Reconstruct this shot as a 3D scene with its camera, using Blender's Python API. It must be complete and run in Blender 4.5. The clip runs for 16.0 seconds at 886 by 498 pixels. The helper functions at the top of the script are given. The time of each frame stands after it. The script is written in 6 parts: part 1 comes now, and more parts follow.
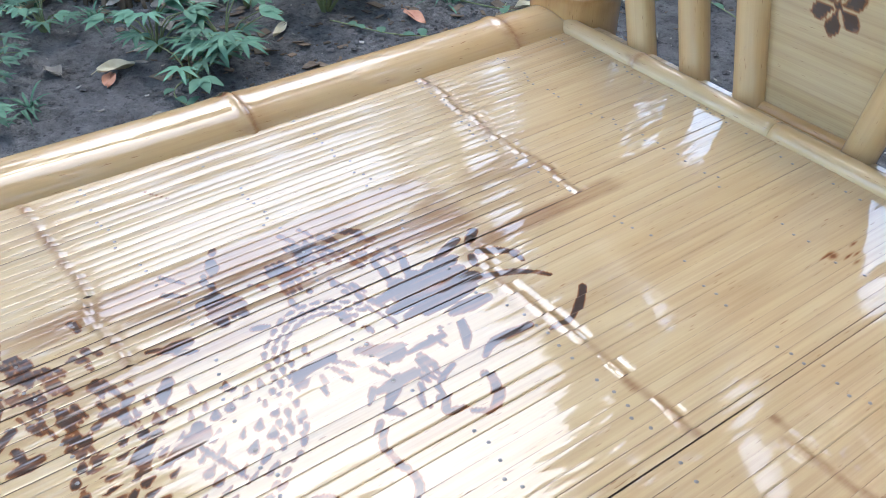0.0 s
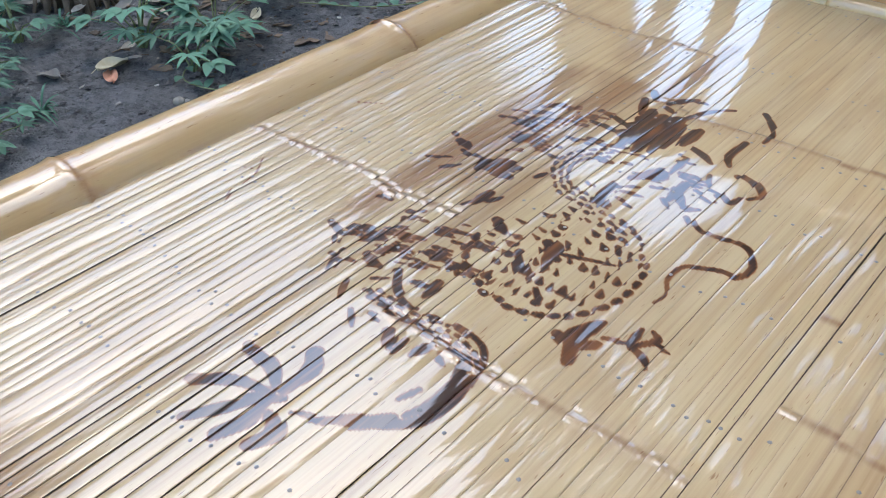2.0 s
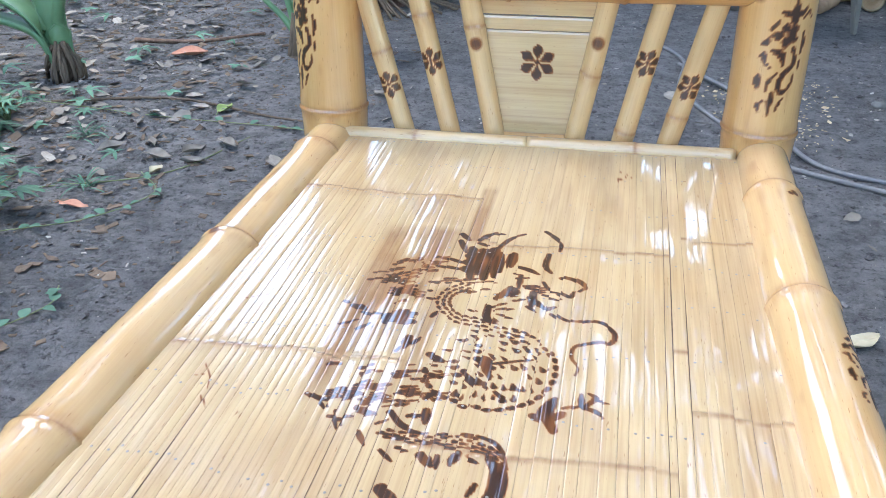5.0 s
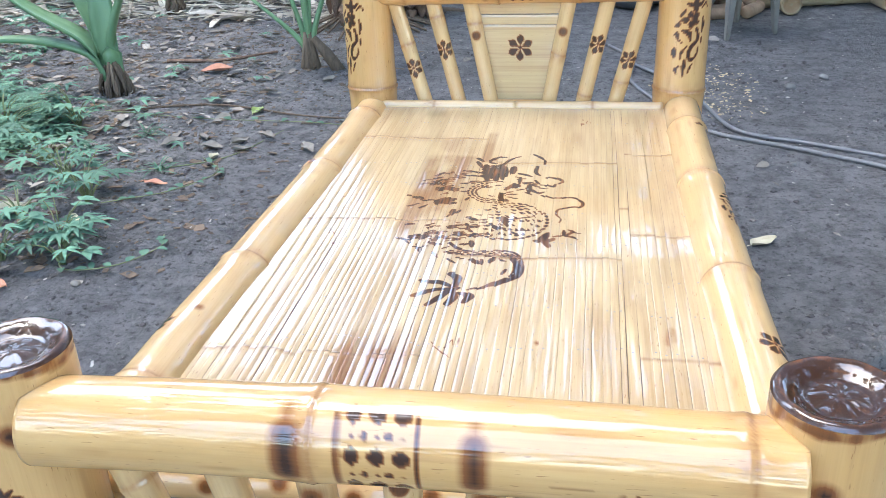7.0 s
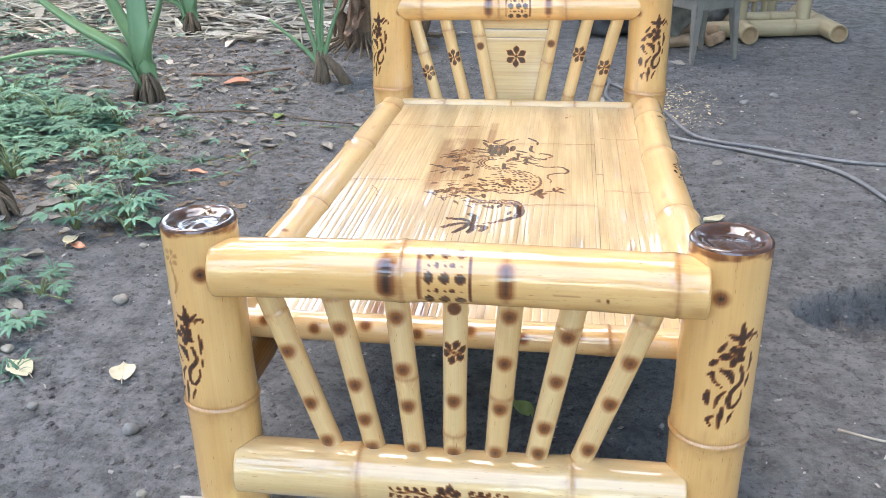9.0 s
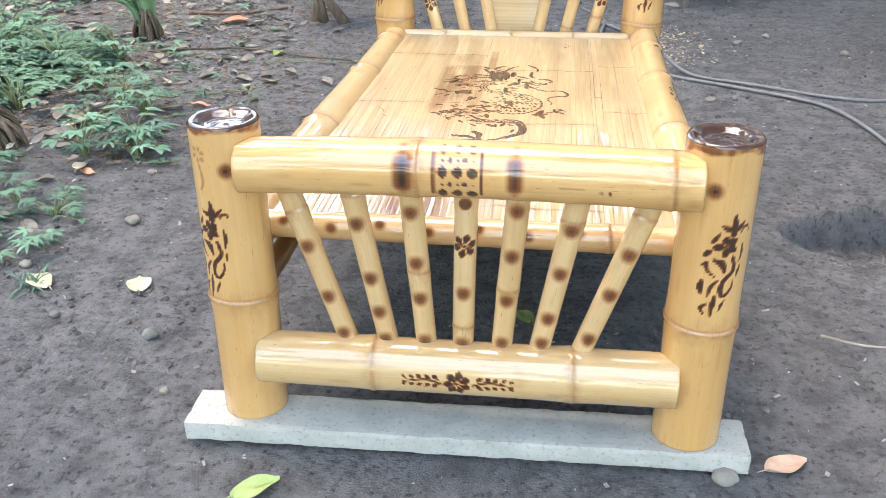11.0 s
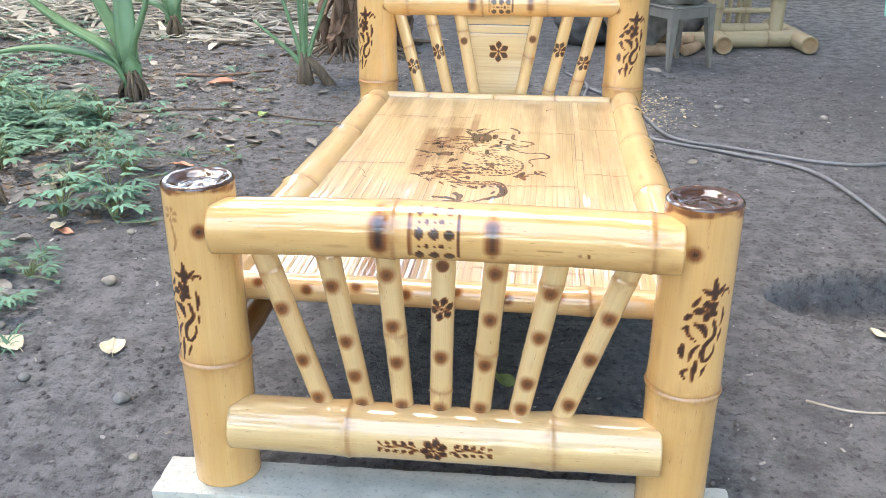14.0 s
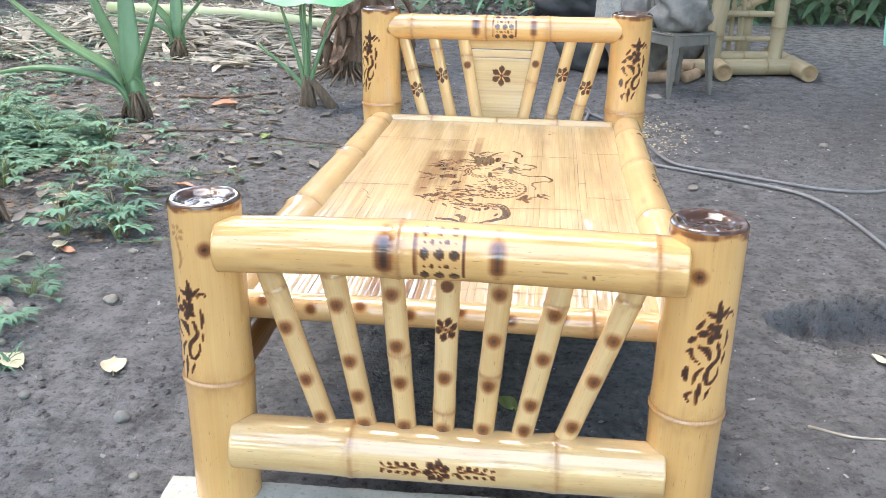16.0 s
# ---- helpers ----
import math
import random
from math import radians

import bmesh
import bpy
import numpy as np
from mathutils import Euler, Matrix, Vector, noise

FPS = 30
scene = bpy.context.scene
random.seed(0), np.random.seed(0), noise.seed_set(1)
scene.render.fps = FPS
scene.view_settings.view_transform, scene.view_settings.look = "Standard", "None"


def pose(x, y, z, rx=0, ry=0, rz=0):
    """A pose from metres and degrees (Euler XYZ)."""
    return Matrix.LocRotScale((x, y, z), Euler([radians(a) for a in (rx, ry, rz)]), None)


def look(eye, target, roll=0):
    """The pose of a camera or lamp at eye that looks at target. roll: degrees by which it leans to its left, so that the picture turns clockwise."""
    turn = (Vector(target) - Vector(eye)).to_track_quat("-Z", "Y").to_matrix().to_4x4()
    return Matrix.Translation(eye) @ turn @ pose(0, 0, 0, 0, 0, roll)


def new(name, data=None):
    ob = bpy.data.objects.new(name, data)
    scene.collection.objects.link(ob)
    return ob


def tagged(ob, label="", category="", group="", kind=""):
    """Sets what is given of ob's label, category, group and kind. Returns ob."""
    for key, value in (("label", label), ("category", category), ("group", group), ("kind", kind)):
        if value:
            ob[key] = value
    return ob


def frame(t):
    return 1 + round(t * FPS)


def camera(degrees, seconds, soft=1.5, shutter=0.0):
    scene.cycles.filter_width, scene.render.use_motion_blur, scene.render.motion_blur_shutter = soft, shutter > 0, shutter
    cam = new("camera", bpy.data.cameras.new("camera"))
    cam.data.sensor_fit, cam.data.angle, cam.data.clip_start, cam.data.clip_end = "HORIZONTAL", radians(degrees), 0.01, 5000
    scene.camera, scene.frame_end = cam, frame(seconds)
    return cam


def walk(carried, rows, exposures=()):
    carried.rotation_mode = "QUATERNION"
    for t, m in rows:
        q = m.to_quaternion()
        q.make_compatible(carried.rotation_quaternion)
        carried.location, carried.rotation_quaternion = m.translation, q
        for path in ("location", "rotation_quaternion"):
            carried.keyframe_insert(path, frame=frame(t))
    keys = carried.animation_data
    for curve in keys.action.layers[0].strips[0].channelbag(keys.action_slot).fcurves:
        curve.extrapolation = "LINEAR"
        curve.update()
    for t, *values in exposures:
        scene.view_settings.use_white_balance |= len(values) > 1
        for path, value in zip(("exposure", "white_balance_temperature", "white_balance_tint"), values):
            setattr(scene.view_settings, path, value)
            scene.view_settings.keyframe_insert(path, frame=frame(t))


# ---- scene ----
cam = camera(52.5, 16.0, soft=0.65)

PATH = [
    (0, (0.546, 0.913, 1.016), (-0.736, 1.83, -0.215), 0.0),
    (0.5, (0.569, 0.796, 0.997), (-0.699, 1.76, -0.212), 4.1),
    (1, (0.57, 0.627, 0.994), (-0.632, 1.721, -0.172), 0.9),
    (1.5, (0.512, 0.52, 0.983), (-0.632, 1.678, -0.178), 0.3),
    (2, (0.416, 0.421, 0.974), (-0.64, 1.619, -0.23), -1.1),
    (2.5, (0.34, 0.374, 1.008), (-0.483, 1.649, -0.295), 0.7),
    (3, (0.262, 0.327, 1.074), (-0.305, 1.743, -0.22), -1.8),
    (3.5, (0.222, 0.259, 1.104), (-0.252, 1.725, -0.17), -2.0),
    (4, (0.208, 0.212, 1.098), (-0.305, 1.737, -0.089), -1.7),
    (4.2, (0.205, 0.211, 1.093), (-0.295, 1.796, -0.019), -1.1),
    (6.3, (0.121, -0.501, 1.189), (-0.078, 1.305, 0.355), -1.9),
    (6.5, (0.152, -0.588, 1.197), (-0.068, 1.228, 0.387), -1.9),
    (7, (0.192, -0.706, 1.219), (-0.114, 1.064, 0.338), -2.4),
    (7.5, (0.2, -0.843, 1.258), (-0.152, 0.937, 0.417), -1.3),
    (8, (0.187, -1.034, 1.277), (-0.104, 0.757, 0.436), -1.0),
    (10.3, (0.165, -1.44, 1.238), (-0.08, 0.384, 0.456), -0.8),
    (10.5, (0.159, -1.448, 1.232), (-0.081, 0.368, 0.43), -0.7),
    (11, (0.153, -1.439, 1.214), (-0.077, 0.331, 0.31), -0.5),
    (11.5, (0.159, -1.431, 1.215), (-0.071, 0.338, 0.31), -0.6),
    (12, (0.168, -1.428, 1.211), (-0.059, 0.343, 0.311), -0.7),
    (12.5, (0.172, -1.423, 1.209), (-0.045, 0.35, 0.31), -0.7),
    (13, (0.175, -1.415, 1.21), (-0.033, 0.377, 0.346), -0.7),
    (13.5, (0.171, -1.414, 1.208), (-0.042, 0.41, 0.417), -0.5),
    (14, (0.168, -1.411, 1.205), (-0.04, 0.418, 0.424), 0.1),
    (14.5, (0.165, -1.408, 1.201), (-0.028, 0.432, 0.443), 0.6),
    (15, (0.161, -1.409, 1.2), (-0.035, 0.437, 0.455), 0.9),
    (15.5, (0.159, -1.411, 1.199), (-0.046, 0.442, 0.475), 0.8),
    (16, (0.157, -1.419, 1.2), (-0.05, 0.431, 0.469), 0.7),
]
walk(cam, [(t, look(eye, target, roll)) for t, eye, target, roll in PATH], [(0, 2.78, 6400, 6), (1.0, 2.80, 6450, 6), (2.0, 2.56, 6400, 6), (2.8, 2.76, 6350, 6.3), (3.8, 3.02, 6350, 6.8), (6.4, 3.46, 6500, 7), (8.2, 3.48, 7050, 7.8), (10.3, 3.68, 7900, 10), (16, 3.67, 7800, 9.3)])

# ---- light ----
world = bpy.data.worlds.new("sky")
scene.world = world
world.use_nodes = True
wn = world.node_tree
sky = wn.nodes.new("ShaderNodeTexSky")
sky.sky_type = 'NISHITA'
sky.sun_disc = False
sky.sun_elevation, sky.sun_rotation = radians(68), radians(-64)
sky.air_density, sky.dust_density, sky.ozone_density = 1.0, 1.5, 1.0
wn.nodes["Background"].inputs["Strength"].default_value = 0.15
wn.links.new(sky.outputs[0], wn.nodes["Background"].inputs["Color"])
sun_data = bpy.data.lights.new("sun", 'SUN')
sun_data.energy, sun_data.angle, sun_data.color = 0.12, radians(20), (1.0, 0.97, 0.93)
sun = new("sun", sun_data)
sun.matrix_world = look((-3.4, 2.5, 9.3), (0, 0.9, 0))


# ---- small tools ----
def rng_of(seed):
    return np.random.default_rng(seed)


def vnoise(x, y, seed=0):
    """Smooth value noise on arrays, about 0..1."""
    x, y = np.asarray(x, float) + 1000.0, np.asarray(y, float) + 1000.0
    xi, yi = np.floor(x).astype(np.int64), np.floor(y).astype(np.int64)
    fx, fy = x - xi, y - yi
    fx, fy = fx * fx * (3 - 2 * fx), fy * fy * (3 - 2 * fy)

    def h(a, b):
        n = (a * 374761393 + b * 668265263 + seed * 974711) & 0x7FFFFFFF
        n = ((n ^ (n >> 13)) * 1274126177) & 0x7FFFFFFF
        return ((n ^ (n >> 16)) & 0xFFFF) / 65535.0
    return ((h(xi, yi) * (1 - fx) + h(xi + 1, yi) * fx) * (1 - fy)
            + (h(xi, yi + 1) * (1 - fx) + h(xi + 1, yi + 1) * fx) * fy)


def fbm(x, y, seed=0, octaves=4):
    v, a, s = 0, 0.5, 1.0
    for i in range(octaves):
        v = v + a * vnoise(np.asarray(x) * s, np.asarray(y) * s, seed + i)
        a, s = a / 2, s * 2.03
    return v


def mesh_ob(name, verts, faces, mat, parent=None, label="", smooth=True, marks=None, m=None):
    me = bpy.data.meshes.new(name)
    me.from_pydata(np.asarray(verts, float).tolist(), [], [list(map(int, f)) for f in faces])
    if marks is not None:
        at = me.attributes.new("marks", 'FLOAT_COLOR', 'POINT')
        at.data.foreach_set("color", np.asarray(marks, np.float32).ravel())
    me.polygons.foreach_set("use_smooth", [smooth] * len(me.polygons))
    me.materials.append(mat)
    me.update()
    ob = new(name, me)
    if m is not None:
        ob.matrix_world = m
    if parent is not None:
        ob.parent = parent
    if label:
        tagged(ob, label)
    return ob


def part(name, bm, material, parent, label="", smooth=False):
    me = bpy.data.meshes.new(name)
    bm.to_mesh(me)
    bm.free()
    me.polygons.foreach_set("use_smooth", [smooth] * len(me.polygons))
    me.materials.append(material)
    ob = new(name, me)
    ob.parent = parent
    if label:
        tagged(ob, label)
    return ob


def empty(name, label, category, group="", at=(0, 0, 0)):
    ob = new(name)
    ob.location = at
    ob.empty_display_size = 0.1
    return tagged(ob, label, category, group)


class Soup:
    """Gathers many small pieces into one mesh."""
    def __init__(self):
        self.v, self.f, self.n = [], [], 0

    def add(self, verts, faces):
        verts = np.asarray(verts, float)
        self.v.append(verts)
        self.f.extend([[i + self.n for i in f] for f in faces])
        self.n += len(verts)

    def ob(self, name, mat, parent=None, label="", smooth=True):
        return mesh_ob(name, np.concatenate(self.v), self.f, mat, parent, label, smooth)


def grid_faces(rows, cols, loop=False):
    out = []
    for i in range(rows - 1):
        for j in range(cols if loop else cols - 1):
            k = (j + 1) % cols
            out.append((i * cols + j, i * cols + k, (i + 1) * cols + k, (i + 1) * cols + j))
    return out


def tube(pts, radii, seg=8, squash=1.0):
    """A closed tube along points."""
    pts = np.asarray(pts, float)
    n = len(pts)
    radii = np.broadcast_to(np.asarray(radii, float), (n,))
    tan = np.gradient(pts, axis=0)
    tan /= np.linalg.norm(tan, axis=1)[:, None] + 1e-9
    up = np.array([0.0, 0.0, 1.0]) if abs(tan[0][2]) < 0.9 else np.array([1.0, 0.0, 0.0])
    v = []
    for p, t, r in zip(pts, tan, radii):
        x = np.cross(up, t)
        x /= np.linalg.norm(x) + 1e-9
        y = np.cross(t, x)
        for j in range(seg):
            a = 2 * math.pi * j / seg
            v.append(p + r * (math.cos(a) * x + squash * math.sin(a) * y))
    f = grid_faces(n, seg, True)
    f += [tuple(range(seg))[::-1], tuple(range((n - 1) * seg, n * seg))]
    return np.array(v), f


def smooth_line(ctrl, n=24):
    """Catmull-Rom through control points."""
    c = [np.asarray(p, float) for p in ctrl]
    c = [2 * c[0] - c[1]] + c + [2 * c[-1] - c[-2]]
    out = []
    spans = len(c) - 3
    for i in range(n):
        t = i / (n - 1) * spans
        k = min(int(t), spans - 1)
        t -= k
        p0, p1, p2, p3 = c[k:k + 4]
        out.append(0.5 * (2 * p1 + (p2 - p0) * t + (2 * p0 - 5 * p1 + 4 * p2 - p3) * t * t + (3 * p1 - p0 - 3 * p2 + p3) * t ** 3))
    return np.array(out)


# ---- materials ----
def material(name, rough=0.6):
    mat = bpy.data.materials.new(name)
    mat.use_nodes = True
    b = mat.node_tree.nodes["Principled BSDF"]
    b.inputs["Roughness"].default_value = rough
    return mat, mat.node_tree, b


def node(nt, kind, **inputs):
    n = nt.nodes.new(kind)
    for k, v in inputs.items():
        s = n.inputs[k.replace("_", " ")]
        if isinstance(v, bpy.types.NodeSocket):
            nt.links.new(v, s)
        else:
            s.default_value = v
    return n


def ramp(nt, fac, stops):
    r = nt.nodes.new("ShaderNodeValToRGB")
    while len(r.color_ramp.elements) < len(stops):
        r.color_ramp.elements.new(0.5)
    for e, (p, c) in zip(r.color_ramp.elements, stops):
        e.position = p
        e.color = (*c, 1) if len(c) == 3 else c
    nt.links.new(fac, r.inputs[0])
    return r.outputs[0]


def mix(nt, fac, a, b, mode='MIX'):
    m = nt.nodes.new("ShaderNodeMix")
    m.data_type, m.blend_type = 'RGBA', mode
    for s, v in ((m.inputs[0], fac), (m.inputs[6], a), (m.inputs[7], b)):
        if isinstance(v, bpy.types.NodeSocket):
            nt.links.new(v, s)
        else:
            s.default_value = (*v, 1) if isinstance(v, tuple) else v
    return m.outputs[2]


def calc(nt, op, a, b=0.0, c=0.0):
    m = nt.nodes.new("ShaderNodeMath")
    m.operation = op
    for s, v in zip(m.inputs, (a, b, c)):
        if isinstance(v, bpy.types.NodeSocket):
            nt.links.new(v, s)
        else:
            s.default_value = v
    return m.outputs[0]


def object_coords(nt, scale, jitter=True):
    tc = nt.nodes.new("ShaderNodeTexCoord")
    mp = nt.nodes.new("ShaderNodeMapping")
    mp.inputs["Scale"].default_value = scale
    nt.links.new(tc.outputs["Object"], mp.inputs["Vector"])
    if jitter:
        oi = nt.nodes.new("ShaderNodeObjectInfo")
        c = nt.nodes.new("ShaderNodeCombineXYZ")
        k = calc(nt, 'MULTIPLY', oi.outputs["Random"], 37.0)
        for i in range(3):
            nt.links.new(k, c.inputs[i])
        nt.links.new(c.outputs[0], mp.inputs["Location"])
    return mp.outputs[0]


def noise_of(nt, vec, scale, detail=4.0, rough=0.55):
    return node(nt, "ShaderNodeTexNoise", Vector=vec, Scale=scale, Detail=detail, Roughness=rough).outputs["Fac"]


def bump(nt, b, height, strength, distance):
    n = node(nt, "ShaderNodeBump", Height=height, Strength=strength, Distance=distance)
    nt.links.new(n.outputs[0], b.inputs["Normal"])
    return n


def bamboo(name, pale, deep, brown, coat=1.0, rough=0.45, coat_rough=0.05, fibre=0.12, ior=1.74):
    """Split or round bamboo with fibres along local z. 'marks' holds burn (red) and brown tint (green)."""
    mat, nt, b = material(name, rough)
    at = nt.nodes.new("ShaderNodeAttribute")
    at.attribute_name = "marks"
    sep = node(nt, "ShaderNodeSeparateColor", Color=at.outputs["Color"])
    burn, tint = sep.outputs[0], sep.outputs[1]
    fine = noise_of(nt, object_coords(nt, (300, 300, 4)), 1.0, 3.0)
    broad = noise_of(nt, object_coords(nt, (26, 26, 2.2)), 1.0, 4.0)
    patch = noise_of(nt, object_coords(nt, (7, 7, 4.0)), 1.0, 3.0)
    oi = nt.nodes.new("ShaderNodeObjectInfo")
    col = ramp(nt, broad, [(0.3, pale), (0.72, deep)])
    col = mix(nt, calc(nt, 'MULTIPLY', oi.outputs["Random"], 0.35), col, deep)
    col = mix(nt, ramp(nt, patch, [(0.45, (0, 0, 0)), (0.8, (0.38, 0.38, 0.38))]), col, tuple(0.5 * (p + q) for p, q in zip(deep, brown)))
    col = mix(nt, ramp(nt, fine, [(0.42, (0, 0, 0)), (0.75, (fibre, fibre, fibre))]), col, brown)
    flecks = noise_of(nt, object_coords(nt, (420, 420, 55)), 1.0, 1.0)
    col = mix(nt, ramp(nt, flecks, [(0.70, (0, 0, 0)), (0.78, (0.7, 0.7, 0.7))]), col, brown)
    streak = calc(nt, 'MULTIPLY', tint, calc(nt, 'ADD', 0.55, calc(nt, 'MULTIPLY', fine, 0.8)))
    col = mix(nt, streak, col, brown)
    edge = calc(nt, 'ADD', burn, calc(nt, 'MULTIPLY', calc(nt, 'SUBTRACT', fine, 0.5), calc(nt, 'MULTIPLY', burn, 0.4)))
    col = mix(nt, ramp(nt, edge, [(0.08, (0, 0, 0)), (0.50, (1, 1, 1))]), col, (0.26, 0.085, 0.018))
    col = mix(nt, ramp(nt, edge, [(0.42, (0, 0, 0)), (0.95, (1, 1, 1))]), col, (0.042, 0.014, 0.005))
    nt.links.new(col, b.inputs["Base Color"])
    b.inputs["Specular IOR Level"].default_value = 0.2 if coat else 0.4
    b.inputs["Coat Weight"].default_value = coat
    b.inputs["Coat Roughness"].default_value = coat_rough
    b.inputs["Coat IOR"].default_value = ior
    bp = bump(nt, b, calc(nt, 'ADD', fine, calc(nt, 'MULTIPLY', broad, 1.5)), 0.35, 0.0006)
    slow = noise_of(nt, object_coords(nt, (60, 60, 9)), 1.0, 2.0)
    cb = node(nt, "ShaderNodeBump", Height=slow, Strength=0.18, Distance=0.0012)
    nt.links.new(cb.outputs[0], b.inputs["Coat Normal"])
    return mat


M_CULM = bamboo("varnished_bamboo", (0.71, 0.435, 0.178), (0.63, 0.340, 0.114), (0.32, 0.125, 0.036))
M_CULM_PALE = bamboo("pale_varnished_bamboo", (0.70, 0.490, 0.245), (0.63, 0.40, 0.172), (0.33, 0.135, 0.042))
M_MAT = bamboo("varnished_split_bamboo", (0.63, 0.468, 0.258), (0.565, 0.398, 0.195), (0.27, 0.125, 0.048), coat_rough=0.045, fibre=0.25, ior=1.70)
M_RAW = bamboo("raw_bamboo", (0.43, 0.35, 0.225), (0.31, 0.245, 0.15), (0.18, 0.12, 0.06), coat=0.0, rough=0.6)


def earth():
    mat, nt, b = material("damp_sandy_soil", 0.9)
    tc = nt.nodes.new("ShaderNodeTexCoord").outputs["Object"]
    big = noise_of(nt, tc, 0.8, 5.0, 0.6)
    mid = noise_of(nt, tc, 11.0, 6.0, 0.7)
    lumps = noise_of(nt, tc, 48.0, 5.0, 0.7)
    grit = noise_of(nt, tc, 190.0, 3.0, 0.7)
    # dry pale sand spread over the far open corner
    sep = node(nt, "ShaderNodeSeparateXYZ", Vector=tc)
    far = calc(nt, 'MULTIPLY', ramp_f(nt, sep.outputs[0], 0.9, 2.6), ramp_f(nt, sep.outputs[1], 4.8, 7.5))
    far = calc(nt, 'MULTIPLY', far, calc(nt, 'ADD', 0.45, big))
    col = ramp(nt, big, [(0.30, (0.160, 0.158, 0.158)), (0.70, (0.255, 0.247, 0.240))])
    col = mix(nt, calc(nt, 'MINIMUM', far, 1.0), col, (0.36, 0.345, 0.325))
    # damp trodden patch beyond the hoses
    dx, dy = calc(nt, 'SUBTRACT', sep.outputs[0], 2.3), calc(nt, 'SUBTRACT', sep.outputs[1], 3.6)
    away = calc(nt, 'SQRT', calc(nt, 'ADD', calc(nt, 'MULTIPLY', dx, dx), calc(nt, 'MULTIPLY', dy, dy)))
    damp = ramp_f(nt, calc(nt, 'ADD', away, calc(nt, 'MULTIPLY', big, 1.2)), 2.2, 1.2)
    col = mix(nt, calc(nt, 'MULTIPLY', damp, 0.55), col, (0.088, 0.083, 0.080))
    col = mix(nt, ramp(nt, mid, [(0.42, (0, 0, 0)), (0.62, (0.85, 0.85, 0.85))]), col, (0.090, 0.087, 0.087))
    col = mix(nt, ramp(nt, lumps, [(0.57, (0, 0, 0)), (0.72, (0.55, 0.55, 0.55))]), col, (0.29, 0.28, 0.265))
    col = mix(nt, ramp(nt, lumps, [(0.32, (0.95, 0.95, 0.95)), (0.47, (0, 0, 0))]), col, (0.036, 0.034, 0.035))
    col = mix(nt, ramp(nt, grit, [(0.60, (0, 0, 0)), (0.74, (0.5, 0.5, 0.5))]), col, (0.34, 0.32, 0.30))
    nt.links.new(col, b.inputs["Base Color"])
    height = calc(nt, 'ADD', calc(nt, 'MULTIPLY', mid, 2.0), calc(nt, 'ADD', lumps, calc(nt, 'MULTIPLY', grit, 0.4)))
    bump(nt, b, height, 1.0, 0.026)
    return mat


def ramp_f(nt, value, lo, hi):
    m = node(nt, "ShaderNodeMapRange", Value=value)
    m.inputs["From Min"].default_value, m.inputs["From Max"].default_value = lo, hi
    return m.outputs[0]


def mottled(name, a, c, scale=30.0, rough=0.7, bump_d=0.001, stretch=(1, 1, 1), island=False, spec=0.5, third=None, coat=0.0):
    mat, nt, b = material(name, rough)
    vec = object_coords(nt, stretch)
    n1 = noise_of(nt, vec, scale, 5.0, 0.6)
    n2 = noise_of(nt, vec, scale * 7, 3.0, 0.6)
    col = ramp(nt, n1, [(0.3, a), (0.7, c)])
    if third:
        col = mix(nt, ramp(nt, n2, [(0.55, (0, 0, 0)), (0.72, (0.8, 0.8, 0.8))]), col, third)
    if island:
        g = nt.nodes.new("ShaderNodeNewGeometry").outputs["Random Per Island"]
        col = mix(nt, calc(nt, 'MULTIPLY', g, 0.75), col, c)
        col = mix(nt, 1.0, col, ramp(nt, calc(nt, 'FRACT', calc(nt, 'MULTIPLY', g, 7.3)), [(0, (0.62, 0.62, 0.62)), (1, (1.25, 1.25, 1.25))]), 'MULTIPLY')
    nt.links.new(col, b.inputs["Base Color"])
    b.inputs["Specular IOR Level"].default_value = spec
    b.inputs["Coat Weight"].default_value = coat
    bump(nt, b, calc(nt, 'ADD', n1, calc(nt, 'MULTIPLY', n2, 0.5)), 0.6, bump_d)
    return mat


M_SOIL = earth()
M_CLOD = mottled("soil_clod", (0.07, 0.065, 0.066), (0.15, 0.14, 0.135), 60, 0.95, 0.002, island=True)
M_CONC = mottled("grey_concrete", (0.37, 0.365, 0.315), (0.50, 0.49, 0.425), 14, 0.85, 0.0015, third=(0.24, 0.24, 0.22))
M_LEAF = mottled("weed_leaf", (0.046, 0.140, 0.088), (0.130, 0.260, 0.165), 20, 0.65, 0.0008, island=True, spec=0.3)
M_STEM = mottled("weed_stem", (0.16, 0.20, 0.08), (0.22, 0.25, 0.12), 30, 0.6, 0.0008)
M_STRAP = mottled("strap_leaf", (0.11, 0.24, 0.125), (0.21, 0.36, 0.17), 6, 0.38, 0.0008, stretch=(3, 3, 0.6), island=True)
M_TARO = mottled("taro_leaf", (0.12, 0.40, 0.20), (0.20, 0.50, 0.28), 8, 0.45, 0.001)
M_DRY = mottled("dry_leaf", (0.43, 0.40, 0.34), (0.22, 0.19, 0.155), 35, 0.75, 0.0012, island=True)
M_RED = mottled("red_brown_leaf", (0.58, 0.29, 0.18), (0.46, 0.20, 0.12), 40, 0.6, 0.001)
M_TAN = mottled("tan_leaf", (0.66, 0.47, 0.34), (0.55, 0.34, 0.22), 40, 0.6, 0.001)
M_PALE = mottled("pale_yellow_leaf", (0.62, 0.57, 0.40), (0.52, 0.45, 0.29), 40, 0.6, 0.001)
M_GREENLEAF = mottled("fresh_fallen_leaf", (0.36, 0.45, 0.16), (0.27, 0.36, 0.11), 40, 0.5, 0.001)
